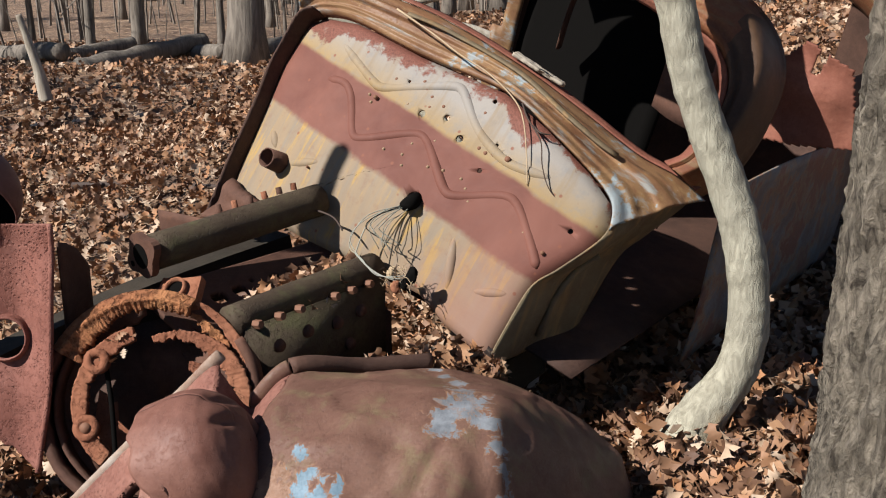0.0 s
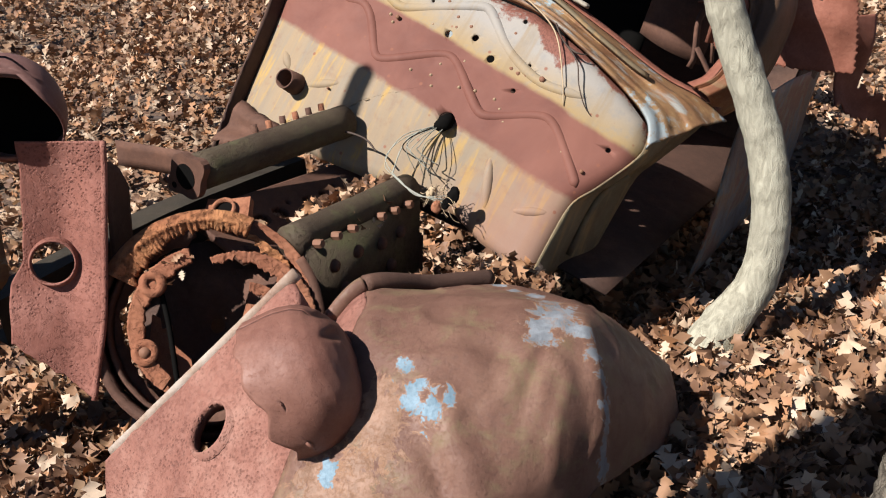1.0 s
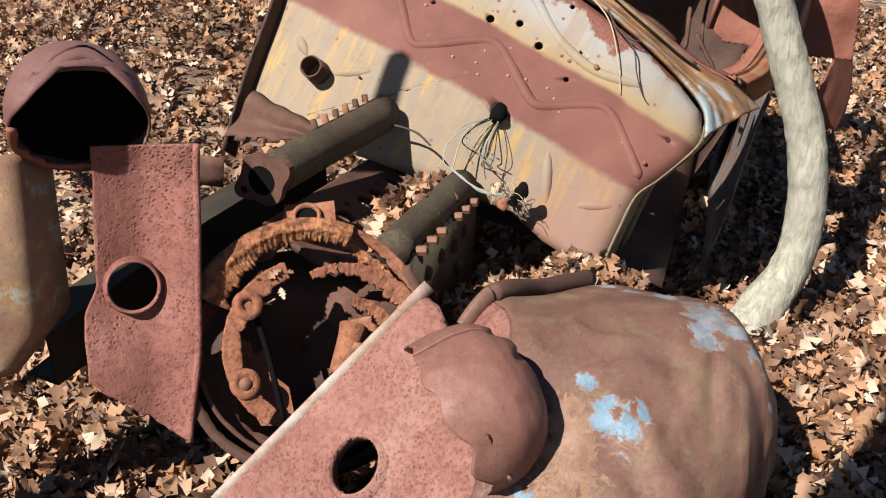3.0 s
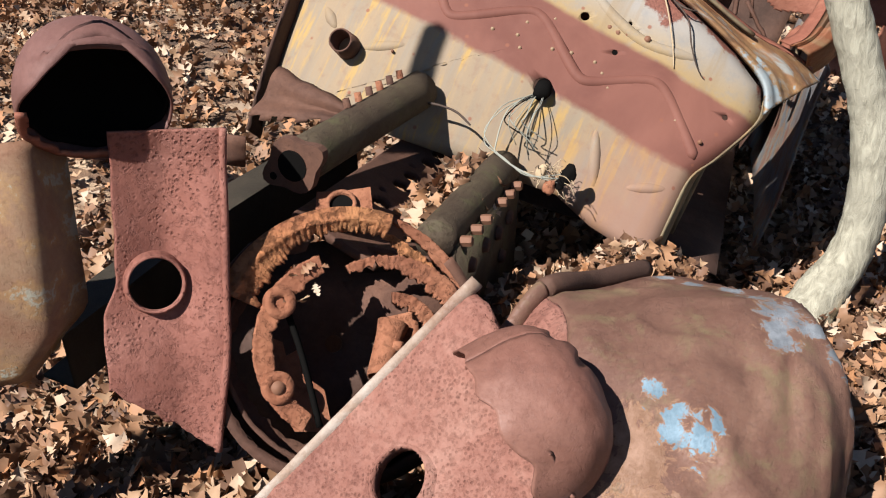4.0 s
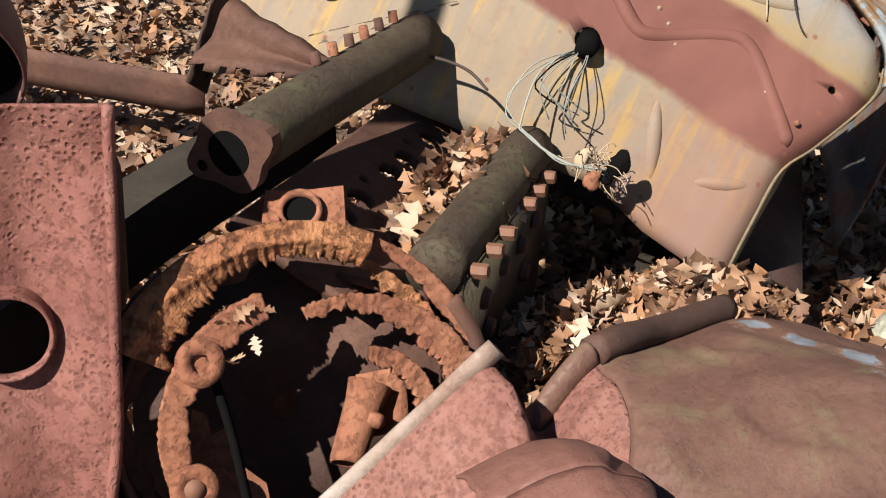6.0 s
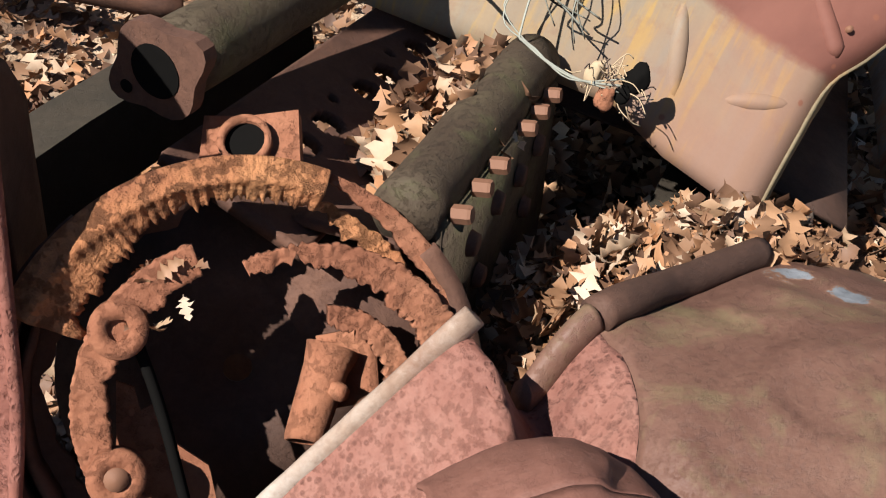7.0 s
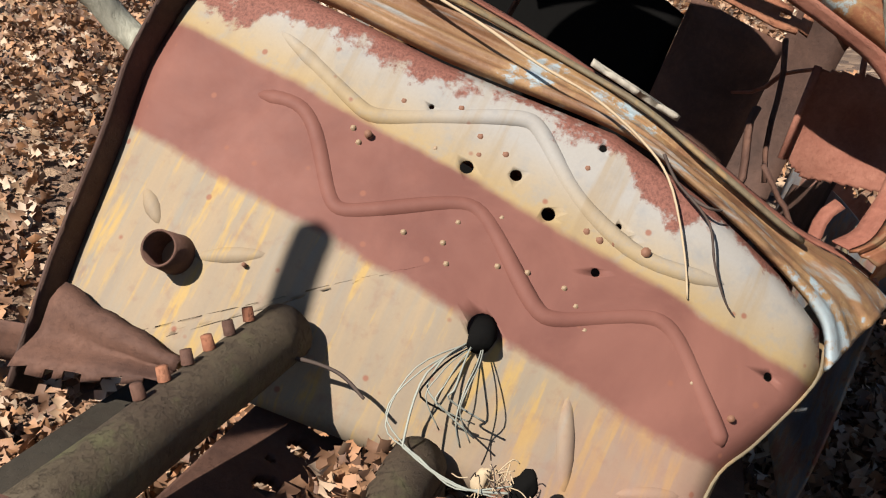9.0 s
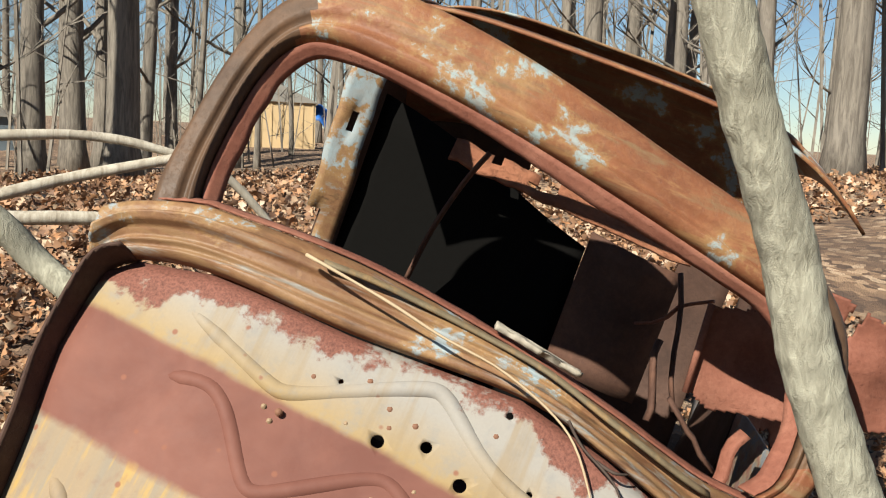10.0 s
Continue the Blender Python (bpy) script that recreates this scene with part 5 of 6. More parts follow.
# ---------------------------------------------------------------- inner panel, lamp bucket and fender piece
def inner_panel():
    o = Vector((-1.144, 2.615, 0.568))
    m = axes(o, (0.06, -0.96, 0.26), (1, 0, 0))
    p = empty("splash_shield", m, "pitted red-rusted inner fender panel with a round hole", "car panel")
    bm = bmesh.new()

    def f(s, r):
        low = -0.20 - 0.145 * s + 0.012 * noise.noise((s * 9, 0, 3))
        y = low + (0.30 - low) * r
        left = -0.105 + 0.012 * noise.noise((y * 9, 0, 1)) + 0.035 * step(-0.06, 0.02, y)
        right = 0.128 + 0.008 * math.sin(4 * y) - 0.03 * step(-0.1, -0.4, y)
        x = left + (right - left) * s
        z = 0.04 * step(0.02, 0.13, x) + 0.018 * noise.noise((x * 5, y * 4, 2)) + 0.05 * step(0.2, 0.4, y) - 0.03 * math.exp(-(x * x + y * y) / 0.012)
        return Vector((x, y, z))
    sheet(bm, f, 44, 150, 0.005, lambda s, r: (f(s, r).x / 0.056) ** 2 + (f(s, r).y / 0.056) ** 2 > 1)
    part("panel_sheet", bm, M_PANEL, p)
    bm = bmesh.new()
    turned(bm, [(0.066, -0.03), (0.06, -0.008), (0.057, 0.004), (0.053, 0.004), (0.051, -0.01), (0.056, -0.035)], pose(0, 0, 0.0), 36)
    part("hole_lip", bm, M_PANEL, p)
    bm = bmesh.new()
    tube(bm, [f(1.0, k / 30) + Vector((0.002, 0, 0.004)) for k in range(31)], 0.008, 8)
    part("rolled_edge", bm, M_PANEL, p)
    bm = bmesh.new()
    inv = m.inverted()
    sheet(bm, lambda s, r: inv @ Vector((-1.022 + 0.03 * s, 2.715 + 0.13 * s, 0.80 - 0.10 * s * s - r * (0.40 - 0.20 * s) + 0.01 * noise.noise((s * 6, r * 6, 2)))), 8, 12, 0.005)
    part("skirt", bm, M_DARK, p, "dark skirt sheet behind the panel edge")


def lamp_bucket():
    m = axes((-1.23, 2.635, 0.905), (0.10, -0.78, -0.62), (0.90, 0.0, -0.42)) @ Matrix.Scale(1.1, 4)
    b = empty("headlamp_bucket", m, "empty rusted headlamp bucket tilted on the panel", "headlamp")
    bm = bmesh.new()
    prof = [(0.0, 0.130), (-0.03, 0.134), (-0.06, 0.132), (-0.09, 0.124), (-0.12, 0.108), (-0.15, 0.083), (-0.17, 0.05), (-0.178, 0.012)]

    def f(s, r):
        q = r * (len(prof) - 1)
        i = min(int(q), len(prof) - 2)
        h, rad = (prof[i][k] + (prof[i + 1][k] - prof[i][k]) * (q - i) for k in (0, 1))
        w = s * 2 * math.pi
        p = Vector((rad * 0.95 * math.cos(w), rad * 0.88 * math.sin(w), h))
        if r < 0.2:
            p.z -= 0.07 * max(0, math.sin(w - 0.2)) ** 6 + 0.012 * noise.noise((math.cos(w) * 2.5, math.sin(w) * 2.5, 4))
        return p * (1 + 0.05 * noise.noise(p * 8))
    sheet(bm, f, 56, 18, 0.004)
    part("bucket_shell", bm, M_BUCKET, b)
    bm = bmesh.new()
    ring(bm, 0.114, 0.130, -0.004, 0.004, Matrix.Diagonal((1, 0.88, 1, 1)), 40, (190, 345), 0.02, seed=4)
    part("torn_rim", bm, M_RED, b)
    # black sheet set inside the shell to paint the shade in its mouth
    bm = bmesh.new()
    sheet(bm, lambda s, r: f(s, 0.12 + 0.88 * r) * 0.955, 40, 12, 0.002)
    part("bucket_shade", bm, M_BLACK, b, "added black sheet for the shade inside the bucket")


def fender_piece():
    bm = bmesh.new()

    def f(s, r):
        x = -1.79 + 0.505 * s + 0.03 * (r - 0.5) + (-0.07 * step(0.75, 1.0, r) * s)
        z = 0.86 - 0.45 * r - 0.04 * (1 - s)
        y = 2.58 + 0.07 * (1 - r) + 0.10 * (1 - s) ** 2 + 0.13 * step(0.86, 1.0, s) + 0.01 * noise.noise((x * 5, z * 5, 1)) - 0.05 * math.sin(math.pi * r)
        return Vector((x, y, z))
    sheet(bm, f, 26, 22, 0.006)
    tagged(part("fender_piece", bm, M_FADED), "faded green-cream fender piece edged with rust", "car fender")


inner_panel()
lamp_bucket()
fender_piece()

def scrap_sheet():
    """Torn red sheet standing behind the wreck, its middle rusted through."""
    bm = bmesh.new()

    def f(s, r):
        x = 1.84 + 0.62 * s
        low = 0.60 - 0.30 * s + 0.05 * noise.noise((s * 8, 0, 3))
        z = low + (1.02 - low) * r
        return Vector((x, 4.45 + 0.25 * s + 0.05 * math.sin(5 * r + 3 * s), z))
    sheet(bm, f, 40, 40, 0.006, lambda s, r: r > 0.05 + 0.10 * noise.noise((s * 11, 0, 1)) and not (0.22 < s < 0.62 + 0.1 * noise.noise((0, r * 7, 2)) and r > 0.30 + 0.1 * noise.noise((s * 9, 0, 7))))
    tagged(part("scrap_panel", bm, M_RED), "torn red-oxide sheet standing behind the wreck", "scrap metal")


scrap_sheet()

# ---------------------------------------------------------------- trees
def trunk_points(base, top, n, bend, seed):
    rng = random.Random(seed)
    a, b = Vector(base), Vector(top)
    k1, k2 = rng.uniform(0, 6), rng.uniform(0, 6)
    return [a.lerp(b, i / (n - 1)) + Vector((math.sin(i * 0.7 + k1), math.sin(i * 0.6 + k2), 0)) * bend * (i / n) for i in range(n)]


def pale_tree():
    line = [(0.68, 3.0, -0.02), (0.745, 3.0, 0.10), (0.81, 3.0, 0.21), (0.885, 3.0, 0.33), (0.908, 3.0, 0.49), (0.888, 3.01, 0.68), (0.838, 3.04, 0.86), (0.768, 3.07, 1.04), (0.705, 3.10, 1.22), (0.668, 3.12, 1.38), (0.63, 3.12, 1.47), (0.537, 3.12, 1.66), (0.467, 3.12, 1.82), (0.35, 3.14, 2.15), (0.2, 3.2, 2.8), (0.1, 3.3, 4.2), (0.1, 3.4, 7.0), (0.0, 3.5, 9.5)]
    t = empty("young_tree", pose(0, 0, 0), "pale smooth-barked young tree with a crooked trunk", "tree")
    bm = bmesh.new()
    pts = spline(line, 420)
    tube(bm, pts, [max(0.064 * (1 + 0.30 * math.exp(-((p.z - 0.1) / 0.13) ** 2) + 0.05 * noise.noise((0, 0, p.z * 7))) * (1 - 0.11 * min(p.z, 1.8) - 0.03 * max(p.z - 1.8, 0)), 0.02) for p in pts], 36, rough=0.07, freq=24)
    part("trunk", bm, M_BARK_PALE, t)


def rough_tree():
    t = empty("oak_tree", pose(0, 0, 0), "thick oak trunk with deeply furrowed bark", "tree")
    bm = bmesh.new()
    n, segs = 260, 130
    rows = []
    for i in range(n):
        z = -0.1 + 4.6 * (i / (n - 1)) ** 1.3
        row = []
        for k in range(segs):
            w = 2 * math.pi * k / segs
            r = 0.185 * (1 + 0.35 * math.exp(-max(z, 0) * 5)) - 0.006 * z
            q = Vector((math.cos(w), math.sin(w), 0))
            c = noise.noise((q.x * 7, q.y * 7, z * 4.5)) + 0.6 * noise.noise((q.x * 17, q.y * 17, z * 15))
            r += 0.02 * (1 - min(abs(c) * 3.0, 1.6))
            row.append(bm.verts.new(Vector((0.862 + 0.025 * z, 1.78, z)) + q * r))
        rows.append(row)
    for a, b in zip(rows, rows[1:]):
        for k in range(segs):
            bm.faces.new((a[k], a[(k + 1) % segs], b[(k + 1) % segs], b[k]))
    part("trunk", bm, M_BARK_ROUGH, t)


def bare_tree(name, seed, r, h, label):
    """A leafless tree: tapered trunk, limbs and twigs."""
    rng = random.Random(seed)
    t = empty(name, pose(0, 0, 0), label, "tree", "bare woodland trees")
    bm = bmesh.new()
    pts = trunk_points((0, 0, -0.25), (rng.uniform(-0.4, 0.2), rng.uniform(-0.4, 0.4), h), 22, 0.12, seed)
    tube(bm, pts, [r * (1 + 0.5 * math.exp(-max(p.z, 0) * 4)) * (1 - 0.8 * max(p.z, 0) / h) + 0.004 for p in pts], 12, rough=0.1, freq=2)
    part("trunk", bm, M_BARK_FAR, t)
    bm = bmesh.new()

    def limb(p, d, length, rad, depth):
        n = 6
        line, q, dd = [p], p.copy(), d.copy()
        for k in range(n):
            dd = (dd + Vector((rng.uniform(-1, 1), rng.uniform(-1, 1), rng.uniform(-0.4, 0.9))) * 0.22).normalized()
            q = q + dd * length / n
            line.append(q.copy())
        tube(bm, line, [rad * (1 - 0.8 * k / n) for k in range(n + 1)], 5 if depth else 6, caps=False)
        if depth < 2:
            for k in range(rng.randint(3, 5) if depth == 0 else rng.randint(2, 4)):
                i = rng.randint(2, n)
                nd = (dd + Vector((rng.uniform(-1, 1), rng.uniform(-1, 1), rng.uniform(-0.3, 0.8)))).normalized()
                limb(line[i], nd, length * rng.uniform(0.35, 0.6), rad * 0.45, depth + 1)
    for k in range(11):
        f = rng.uniform(0.16, 0.95)
        i = int(f * 20)
        w = rng.uniform(0, 6.28)
        limb(pts[i], Vector((math.cos(w), math.sin(w), rng.uniform(0.2, 0.9))).normalized(), rng.uniform(1.2, 3.2) * (1.2 - f * 0.6), max(r * 0.3 * (1 - f * 0.6), 0.012), 0)
    part("branches", bm, M_BARK_FAR, t)
    return t


pale_tree()
rough_tree()
KINDS = [bare_tree("bare_tree", 11 + k, r, h, lab) for k, (r, h, lab) in enumerate((
    (0.27, 17, "stout grey-brown tree without leaves"), (0.19, 16, "straight bare tree with grey bark"), (0.13, 14, "slim bare tree with grey bark"), (0.075, 11, "thin bare sapling without leaves"), (0.04, 8, "spindly bare sapling without leaves")))]


def woods():
    rng = random.Random(21)
    fixed = [(-3.1, 15.5, 0), (11.2, 12.6, 0), (10.0, 13.0, 2), (9.7, 17.0, 1), (1.1, 25.5, 0), (2.2, 27.5, 0), (3.0, 28.5, 0), (5.6, 33.0, 1), (6.4, 34.0, 3), (6.2, 28.0, 1),
             (8.4, 25.0, 0), (9.0, 25.3, 0), (7.3, 24.0, 3), (8.0, 22.0, 3), (12.4, 22.0, 1), (14.2, 24.0, 3), (13.0, 19.0, 2), (16.5, 22.0, 1), (17.2, 24.0, 0), (18.5, 25.0, 1), (-0.5, 24.0, 2), (0.3, 30.0, 1)]
    spots = list(fixed)
    while len(spots) < 170:
        d, w = rng.uniform(16, 75), rng.uniform(-0.75, 1.05)
        x, y = -0.7 + d * math.sin(w), 1.7 + d * math.cos(w)
        if all((x - a) ** 2 + (y - b) ** 2 > 1.5 for a, b, _ in spots) and not (6.5 < x < 13.5 and 35 < y < 45) and not (0.6 < x / max(y, 1) < 0.0):
            spots.append((x, y, rng.choice((0, 1, 1, 2, 2, 3, 3, 4, 4, 4))))
    # trees out of sight on the sunny side, whose trunks stripe the ground with shade
    for x, y, k in ((-13, 4.6, 2), (-10.5, 5.8, 1), (-15, 7.0, 2), (-12, 8.4, 1), (-17, 9.8, 1), (-14, 11.5, 0), (-19, 13.0, 1), (-11, 13.6, 2), (-22, 16.5, 0), (-16, 18, 1)):
        spots.append((x, y, k))
    used = set()
    for x, y, k in spots:
        m = pose(x, y, ground_z(x, y), 0, rng.uniform(-2, 1), rng.uniform(0, 360))
        if k in used:
            copy_thing(KINDS[k], m)
        else:
            KINDS[k].matrix_basis = m
            used.add(k)


woods()


def snag(x, y, h, r0, r1, label):
    """Broken-off bare trunk that throws its shadow over the wreck."""
    bm = bmesh.new()
    n = 15
    pts = [(x + 0.012 * math.sin(2.1 * k), y, ground_z(x, y) - 0.1 + h * k / (n - 1)) for k in range(n)]
    tube(bm, pts, [r0 + (r1 - r0) * k / (n - 1) for k in range(n)], 14, rough=0.06, freq=9)
    turned(bm, [(0.0, 0.8 * r1), (0.5 * r1, 0.6 * r1), (r1, -0.3 * r1)], pose(*pts[-1]), 14)
    tagged(part("dead_snag", bm, M_BARK_FAR), label, "dead tree")


snag(-1.965, 2.43, 2.76, 0.046, 0.036, "slim dead pole standing broken off beside the wreck")
# stands out of view, added to shade the ground beside the fender
snag(-2.72, 0.20, 4.9, 0.19, 0.16, "unseen dead trunk added to shade the leaves")


def far_brush():
    """Thin stems standing in the distance, one mesh."""
    rng = random.Random(77)
    verts, faces = [], []

    def stem(p, q, r):
        d = (q - p).normalized()
        a = d.cross(Vector((0.3, 0.9, 0.1))).normalized()
        b = d.cross(a)
        n = len(verts)
        mid = p.lerp(q, 0.5) + (a * rng.uniform(-1, 1) + b * rng.uniform(-1, 1)) * 0.05 * (q - p).length
        for c, rr in ((p, r), (mid, r * 0.7), (q, r * 0.25)):
            for k in range(3):
                w = 2.0944 * k
                verts.append(c + (a * math.cos(w) + b * math.sin(w)) * rr)
        for lvl in (0, 3):
            for k in range(3):
                faces.append((n + lvl + k, n + lvl + (k + 1) % 3, n + lvl + 3 + (k + 1) % 3, n + lvl + 3 + k))
        return mid
    for _ in range(650):
        d, w = rng.uniform(17, 85), rng.uniform(-0.6, 1.05)
        x, y = -0.7 + d * math.sin(w), 1.7 + d * math.cos(w)
        h = rng.uniform(2.0, 9.0)
        p = Vector((x, y, ground_z(x, y) - 0.1))
        q = p + Vector((rng.uniform(-0.6, 0.6), rng.uniform(-0.6, 0.6), h))
        r = 0.006 * h * rng.uniform(0.6, 1.4)
        mid = stem(p, q, r)
        for _ in range(7):
            f = rng.uniform(0.15, 1.0)
            c = (p.lerp(mid, f * 2) if f < 0.5 else mid.lerp(q, f * 2 - 1))
            ang = rng.uniform(0, 6.28)
            stem(c, c + Vector((math.cos(ang), math.sin(ang), rng.uniform(0.2, 1.0))) * h * rng.uniform(0.12, 0.3), r * 0.4)
    me = bpy.data.meshes.new("far_brush")
    me.from_pydata(verts, [], faces)
    me.materials.append(M_BARK_FAR)
    tagged(new("far_brush", me), "thin leafless brush in the distant woods", "brush", kind="stuff")


far_brush()

# ---------------------------------------------------------------- fallen wood, stump, far buildings
def log(name, pts, r0, r1, mat, label, segs=10):
    bm = bmesh.new()
    P = spline(pts, 26)
    tube(bm, P, [r0 + (r1 - r0) * k / 25 for k in range(26)], segs, rough=0.2, freq=4)
    tagged(part(name, bm, mat), label, "fallen branch", "fallen branches")


log("fallen_branch", [(-0.75, 7.55, 1.48), (-0.47, 7.5, 1.49), (-0.05, 7.5, 1.505), (0.3, 7.45, 1.45), (0.7, 7.4, 1.30), (1.2, 7.4, 0.75)], 0.032, 0.022, M_WOOD, "grey dead branch lodged above the leaves")
log("fallen_branch", [(-0.85, 7.6, 1.06), (-0.475, 7.5, 1.18), (-0.11, 7.5, 1.28), (0.5, 7.4, 1.42)], 0.04, 0.03, M_WOOD, "pale fallen branch propped over the leaves")
log("fallen_branch", [(-0.80, 6.55, 1.14), (-0.53, 6.5, 1.155), (0.2, 6.4, 1.10), (0.8, 6.3, 0.62)], 0.035, 0.025, M_WOOD, "pale dead branch lying over others")
log("fallen_branch", [(-0.75, 6.05, 1.29), (-0.55, 6.0, 1.17), (-0.42, 6.0, 1.03), (-0.28, 5.9, 0.90), (-0.1, 5.8, 0.70), (0.1, 5.6, 0.45)], 0.065, 0.05, M_BARK_PALE, "thick pale broken limb leaning in the leaves")
log("fallen_branch", [(-2.5, 6.7, 0.10), (-1.9, 6.45, 0.16), (-1.35, 6.0, 0.24)], 0.022, 0.014, M_TWIG_DARK, "thin dark stick lying on leaves")
log("broken_sapling", [(-4.35, 11.0, 0.1), (-4.42, 11.0, 0.5), (-4.55, 11.0, 1.0)], 0.075, 0.03, M_WOOD, "broken grey sapling stub standing in leaves")
for k, (x, y, a, r, ln) in enumerate(((-6.2, 17.6, 55, 0.15, 1.8), (-4.2, 17.2, -50, 0.16, 1.6), (-4.9, 16.5, 60, 0.18, 2.6), (-6.8, 16.5, -40, 0.17, 2.2), (-2.6, 18.0, 10, 0.2, 2.6))):
    d = Vector((math.cos(radians(a)), math.sin(radians(a)), 0.1)) * ln / 2
    c = Vector((x, y, ground_z(x, y) + r * 0.8))
    log("fallen_log", [c - d, c, c + d], r, r * 0.8, M_BARK_FAR, "weathered log lying in the leaves", 14)


def shed():
    s = empty("shed", pose(10.3, 40.0, ground_z(10.3, 40), 0, 0, -14), "tan plywood shed among the trees", "shed")
    bm = bmesh.new()
    box(bm, (4.0, 3.0, 1.75), pose(0, 0, 0.87))
    part("wall", bm, M_SHED, s, smooth=False)
    bm = bmesh.new()
    for k in range(-5, 6):
        box(bm, (0.06, 0.03, 1.75), pose(k * 0.38, -1.515, 0.87))
    part("batten", bm, M_SHED, s, smooth=False)
    bm = bmesh.new()
    plate(bm, [(-2.1, 1.70), (2.1, 1.70), (0.4, 2.45)], 3.2, pose(0, 1.6, 0, 90))
    part("roof", bm, M_SHED_ROOF, s, smooth=False)
    bm = bmesh.new()
    sheet(bm, lambda u, v: Vector((2.0 + 0.9 * u, -1.3 + 0.4 * math.sin(5 * v), 1.6 - 1.3 * v * (0.4 + 0.6 * u) + 0.1 * math.sin(9 * u))), 8, 8, 0.02)
    tarp = part("tarpaulin", bm, M_TARP)
    tarp.matrix_world = s.matrix_world.copy()
    tagged(tarp, "blue tarpaulin draped beside the shed", "tarpaulin")
    h = empty("far_house", pose(0.3, 42, ground_z(0, 42), 0, 0, 4), "small grey-blue house far behind the trees", "house")
    bm = bmesh.new()
    box(bm, (2.6, 3, 1.3), pose(0, 0, 0.65))
    part("wall", bm, M_HOUSE, h, smooth=False)
    bm = bmesh.new()
    plate(bm, [(-1.5, 1.3), (1.5, 1.3), (0, 2.0)], 3.3, pose(0, 1.65, 0, 90))
    part("roof", bm, M_SHED_ROOF, h, smooth=False)
    bm = bmesh.new()
    box(bm, (0.5, 0.05, 0.6), pose(0.4, -1.52, 0.75))
    part("window", bm, M_FOIL, h, smooth=False)


shed()


# ---------------------------------------------------------------- dry leaves
def leaf_shapes(widths=(0.03, 0.27, 0.07, 0.33, 0.07, 0.22, 0.0)):
    """Four lobed oak-like leaves as (vertices, faces)."""
    out = []
    rng = random.Random(9)
    for k in range(5):
        n = 4
        curl, fold, bend = rng.uniform(-0.9, 1.4), rng.uniform(0.1, 0.9), rng.uniform(-0.5, 0.5)
        vs, fs = [], []
        m = len(widths)
        for i, w in enumerate(widths):
            x = i / (m - 1) - 0.5
            w *= rng.uniform(0.75, 1.25)
            z = curl * x * x + 0.05 * math.sin(7 * x + k)
            vs += [(x + 0.04 * rng.uniform(-1, 1), bend * x * x * 0.5 - w, z + fold * w * rng.uniform(0.6, 1.3)), (x, bend * x * x * 0.5, z), (x + 0.04 * rng.uniform(-1, 1), bend * x * x * 0.5 + w, z + fold * w * rng.uniform(0.6, 1.3))]
        for i in range(m - 1):
            a = 3 * i
            fs += [(a, a + 1, a + 4, a + 3), (a + 1, a + 2, a + 5, a + 4)]
        out.append((np.array(vs), np.array(fs)))
    return out


SHAPES = leaf_shapes()
FINE = leaf_shapes((0.012, 0.015, 0.10, 0.19, 0.09, 0.14, 0.29, 0.24, 0.10, 0.17, 0.30, 0.20, 0.09, 0.16, 0.19, 0.08, 0.0))


def scatter(name, places, label, size=(0.06, 0.125), tilt=0.55, seed=1, mat=None, shapes=SHAPES):
    """Leaves laid at the places given as an array of x, y, z: one mesh."""
    rng = np.random.default_rng(seed)
    V, F, base = [], [], 0
    for k, (sv, sf) in enumerate(shapes):
        P = places[k::len(shapes)]
        n = len(P)
        if not n:
            continue
        s = rng.uniform(size[0], size[1], n)
        a, b, c = rng.uniform(0, 2 * np.pi, n), rng.normal(0, tilt, n), rng.normal(0, tilt, n)
        ca, sa, cb, sb, cc, sc = np.cos(a), np.sin(a), np.cos(b), np.sin(b), np.cos(c), np.sin(c)
        R = np.empty((n, 3, 3))
        R[:, 0] = np.stack([ca * cb, ca * sb * sc - sa * cc, ca * sb * cc + sa * sc], 1)
        R[:, 1] = np.stack([sa * cb, sa * sb * sc + ca * cc, sa * sb * cc - ca * sc], 1)
        R[:, 2] = np.stack([-sb, cb * sc, cb * cc], 1)
        pts = np.einsum("nij,vj->nvi", R, sv) * s[:, None, None]
        low = pts[:, :, 2].min(1)
        pts[:, :, 2] -= (low * 0.7)[:, None]
        pts += P[:, None, :]
        V.append(pts.reshape(-1, 3))
        idx = (np.arange(n) * len(sv))[:, None, None] + sf[None] + base
        F.append(idx.reshape(-1, 4))
        base += n * len(sv)
    V, F = np.concatenate(V), np.concatenate(F)
    me = bpy.data.meshes.new(name)
    me.vertices.add(len(V))
    me.vertices.foreach_set("co", V.ravel())
    me.loops.add(F.size)
    me.loops.foreach_set("vertex_index", F.ravel().astype(np.int32))
    me.polygons.add(len(F))
    me.polygons.foreach_set("loop_start", np.arange(0, F.size, 4, dtype=np.int32))
    me.update(calc_edges=True)
    me.materials.append(mat or M_LEAF)
    return tagged(new(name, me), label, "leaves", kind="stuff")


def strewn(n, x0, x1, y0, y1, lift, seed):
    rng = np.random.default_rng(seed)
    x, y = rng.uniform(x0, x1, n), rng.uniform(y0, y1, n)
    return np.array([(a, b, ground_z(a, b) + lift * c) for a, b, c in zip(x, y, rng.uniform(0, 1, n))])


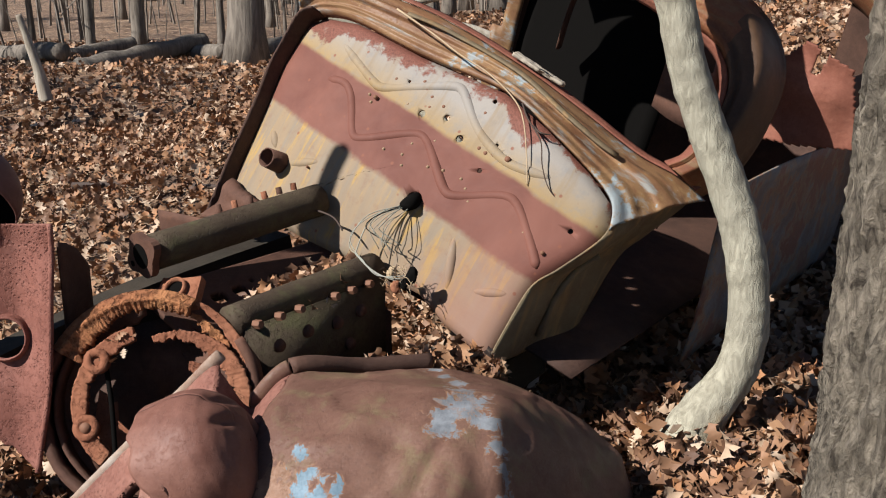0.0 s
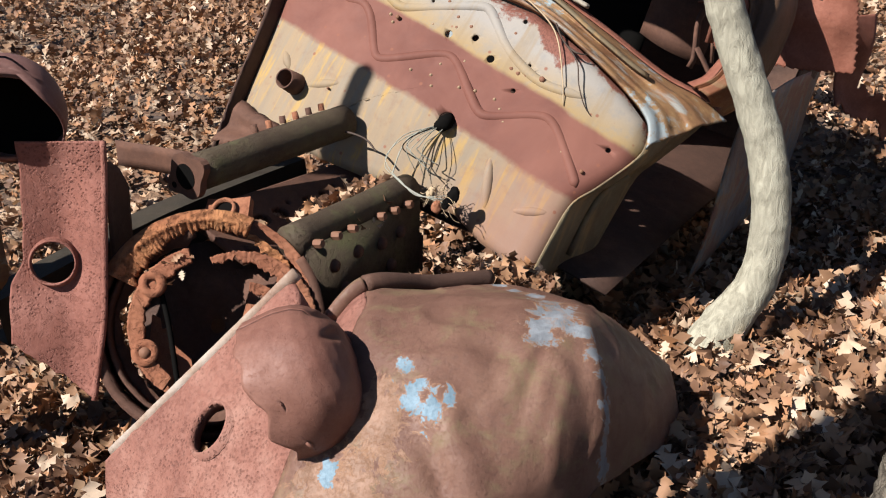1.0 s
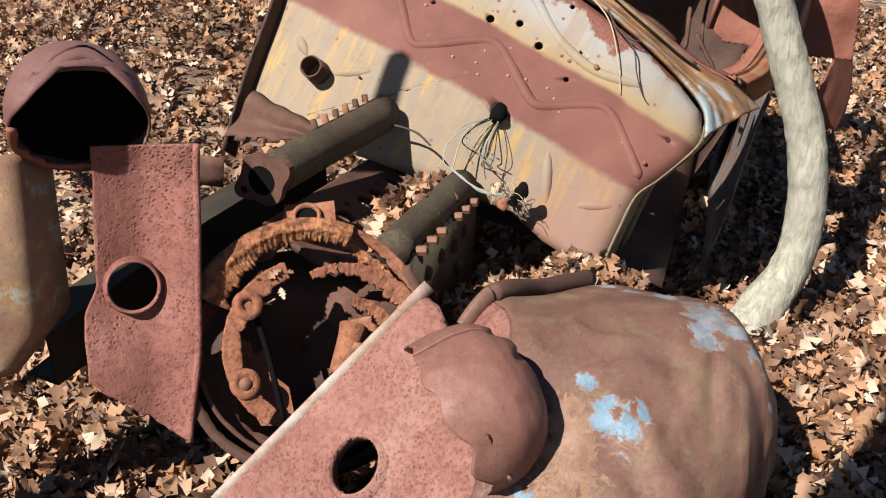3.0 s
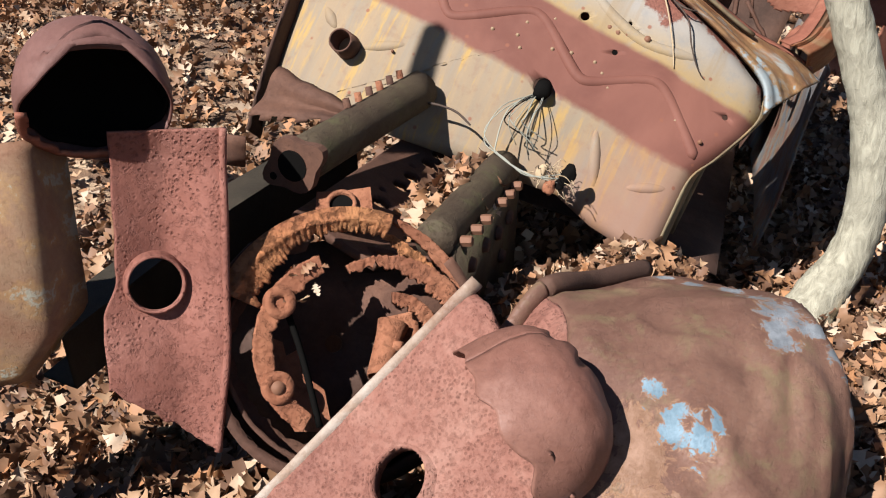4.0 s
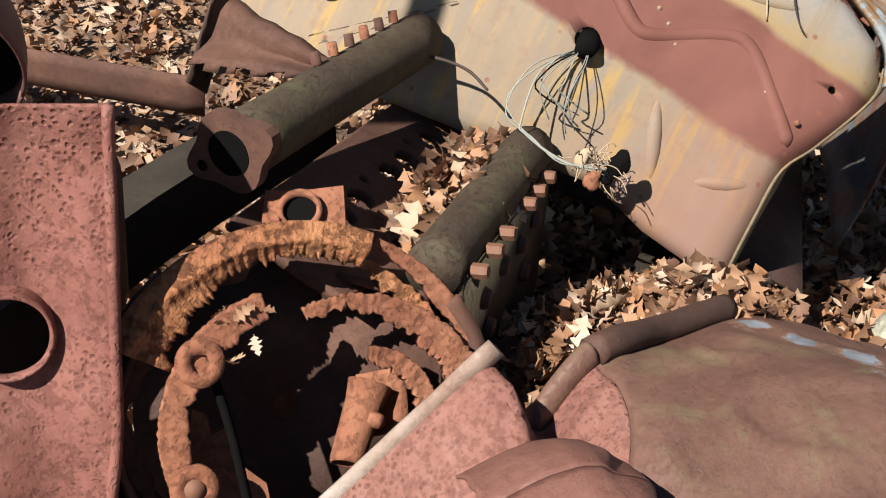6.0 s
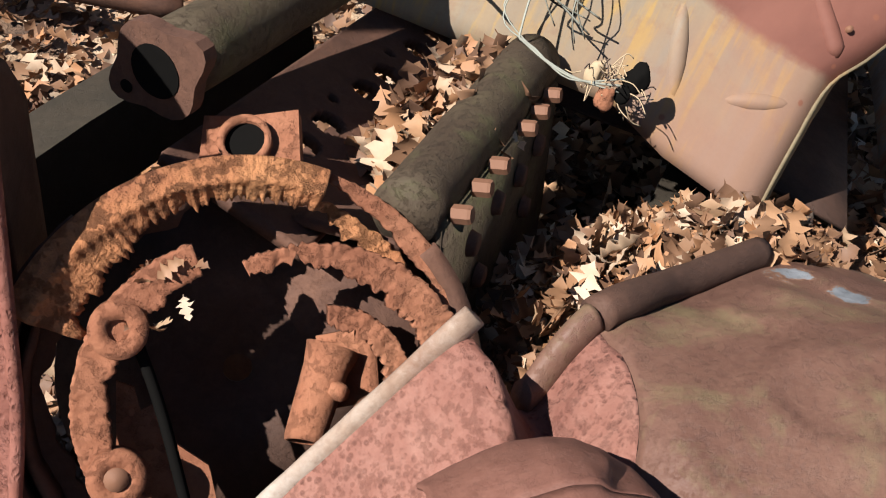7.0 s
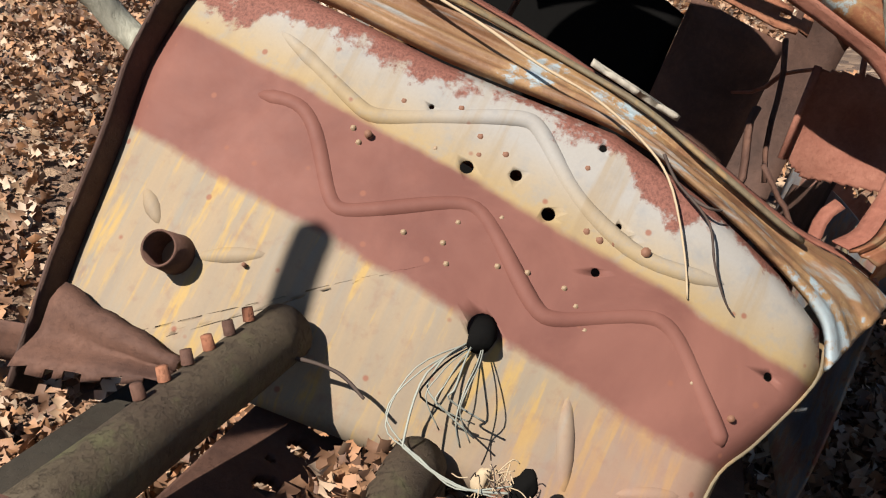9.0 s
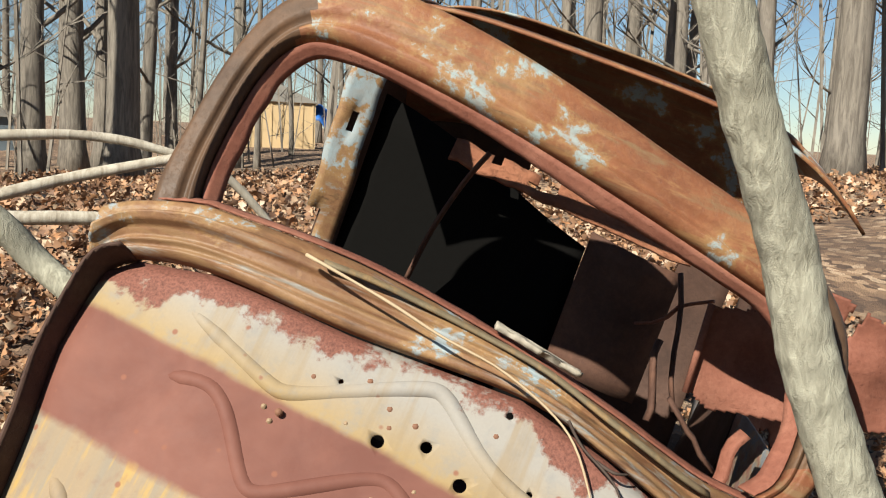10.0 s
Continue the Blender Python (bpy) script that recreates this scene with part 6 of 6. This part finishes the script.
scatter("leaf_litter", np.concatenate([strewn(20000, -2.6, 2.8, 1.2, 4.6, 0.05, 1), strewn(26000, -5.5, 4.5, 4.4, 10, 0.05, 2)]), "dry brown oak leaves covering the ground", (0.04, 0.11), 0.65, seed=1)
scatter("leaf_litter", np.concatenate([strewn(3500, 0.2, 1.8, 1.7, 3.4, 0.07, 11), strewn(3500, -1.9, -0.4, 1.5, 3.2, 0.06, 12)]), "curled dry oak leaves lying on the litter", (0.06, 0.13), 0.6, seed=13, shapes=FINE)
scatter("leaf_litter", strewn(26000, -10, 16, 9, 24, 0.06, 3), "dry brown leaves spread through the woods", (0.09, 0.17), seed=2)


def heap(n, c, ax, ay, h, seed):
    """Places on a low mound."""
    rng = np.random.default_rng(seed)
    a, r = rng.uniform(0, 2 * np.pi, n), np.sqrt(rng.uniform(0, 1, n))
    p = r * np.cos(a), r * np.sin(a)
    ax, ay = np.array(ax), np.array(ay)
    P = np.array(c) + np.outer(p[0], ax) + np.outer(p[1], ay)
    P[:, 2] += h * (1 - r ** 2) * rng.uniform(0.3, 1.0, n)
    return P


scatter("leaf_pile", heap(260, (-0.40, 2.97, 0.565), (0.14, 0.19, 0.02), (-0.075, 0.055, 0.0), 0.04, 4), "curled dry leaves caught in the engine", (0.05, 0.10), 0.9, 5, shapes=FINE)
scatter("leaf_pile", heap(700, (-0.16, 2.72, 0.335), (0.28, 0.20, 0.03), (0.16, -0.16, 0.0), 0.07, 6), "dry leaves drifted between fender and engine", (0.04, 0.09), 0.9, 6, shapes=FINE)
scatter("leaf_pile", heap(220, (0.03, 2.72, 0.44), (0.14, -0.04, -0.03), (0.03, 0.08, 0.0), 0.04, 8), "dry leaves heaped at the firewall foot", (0.04, 0.09), 0.9, 7, shapes=FINE)
DRUM_SPOT = Vector((-0.766, 2.565, 0.415)) + 0.16 * Vector((-0.5, 0.36, 0.79))
scatter("leaf_pile", heap(9, tuple(DRUM_SPOT), (0.05, 0.0, 0.02), (0.0, 0.03, 0.03), 0.02, 15), "a few dry leaves caught in the drum", (0.022, 0.042), 1.0, 15, shapes=FINE)
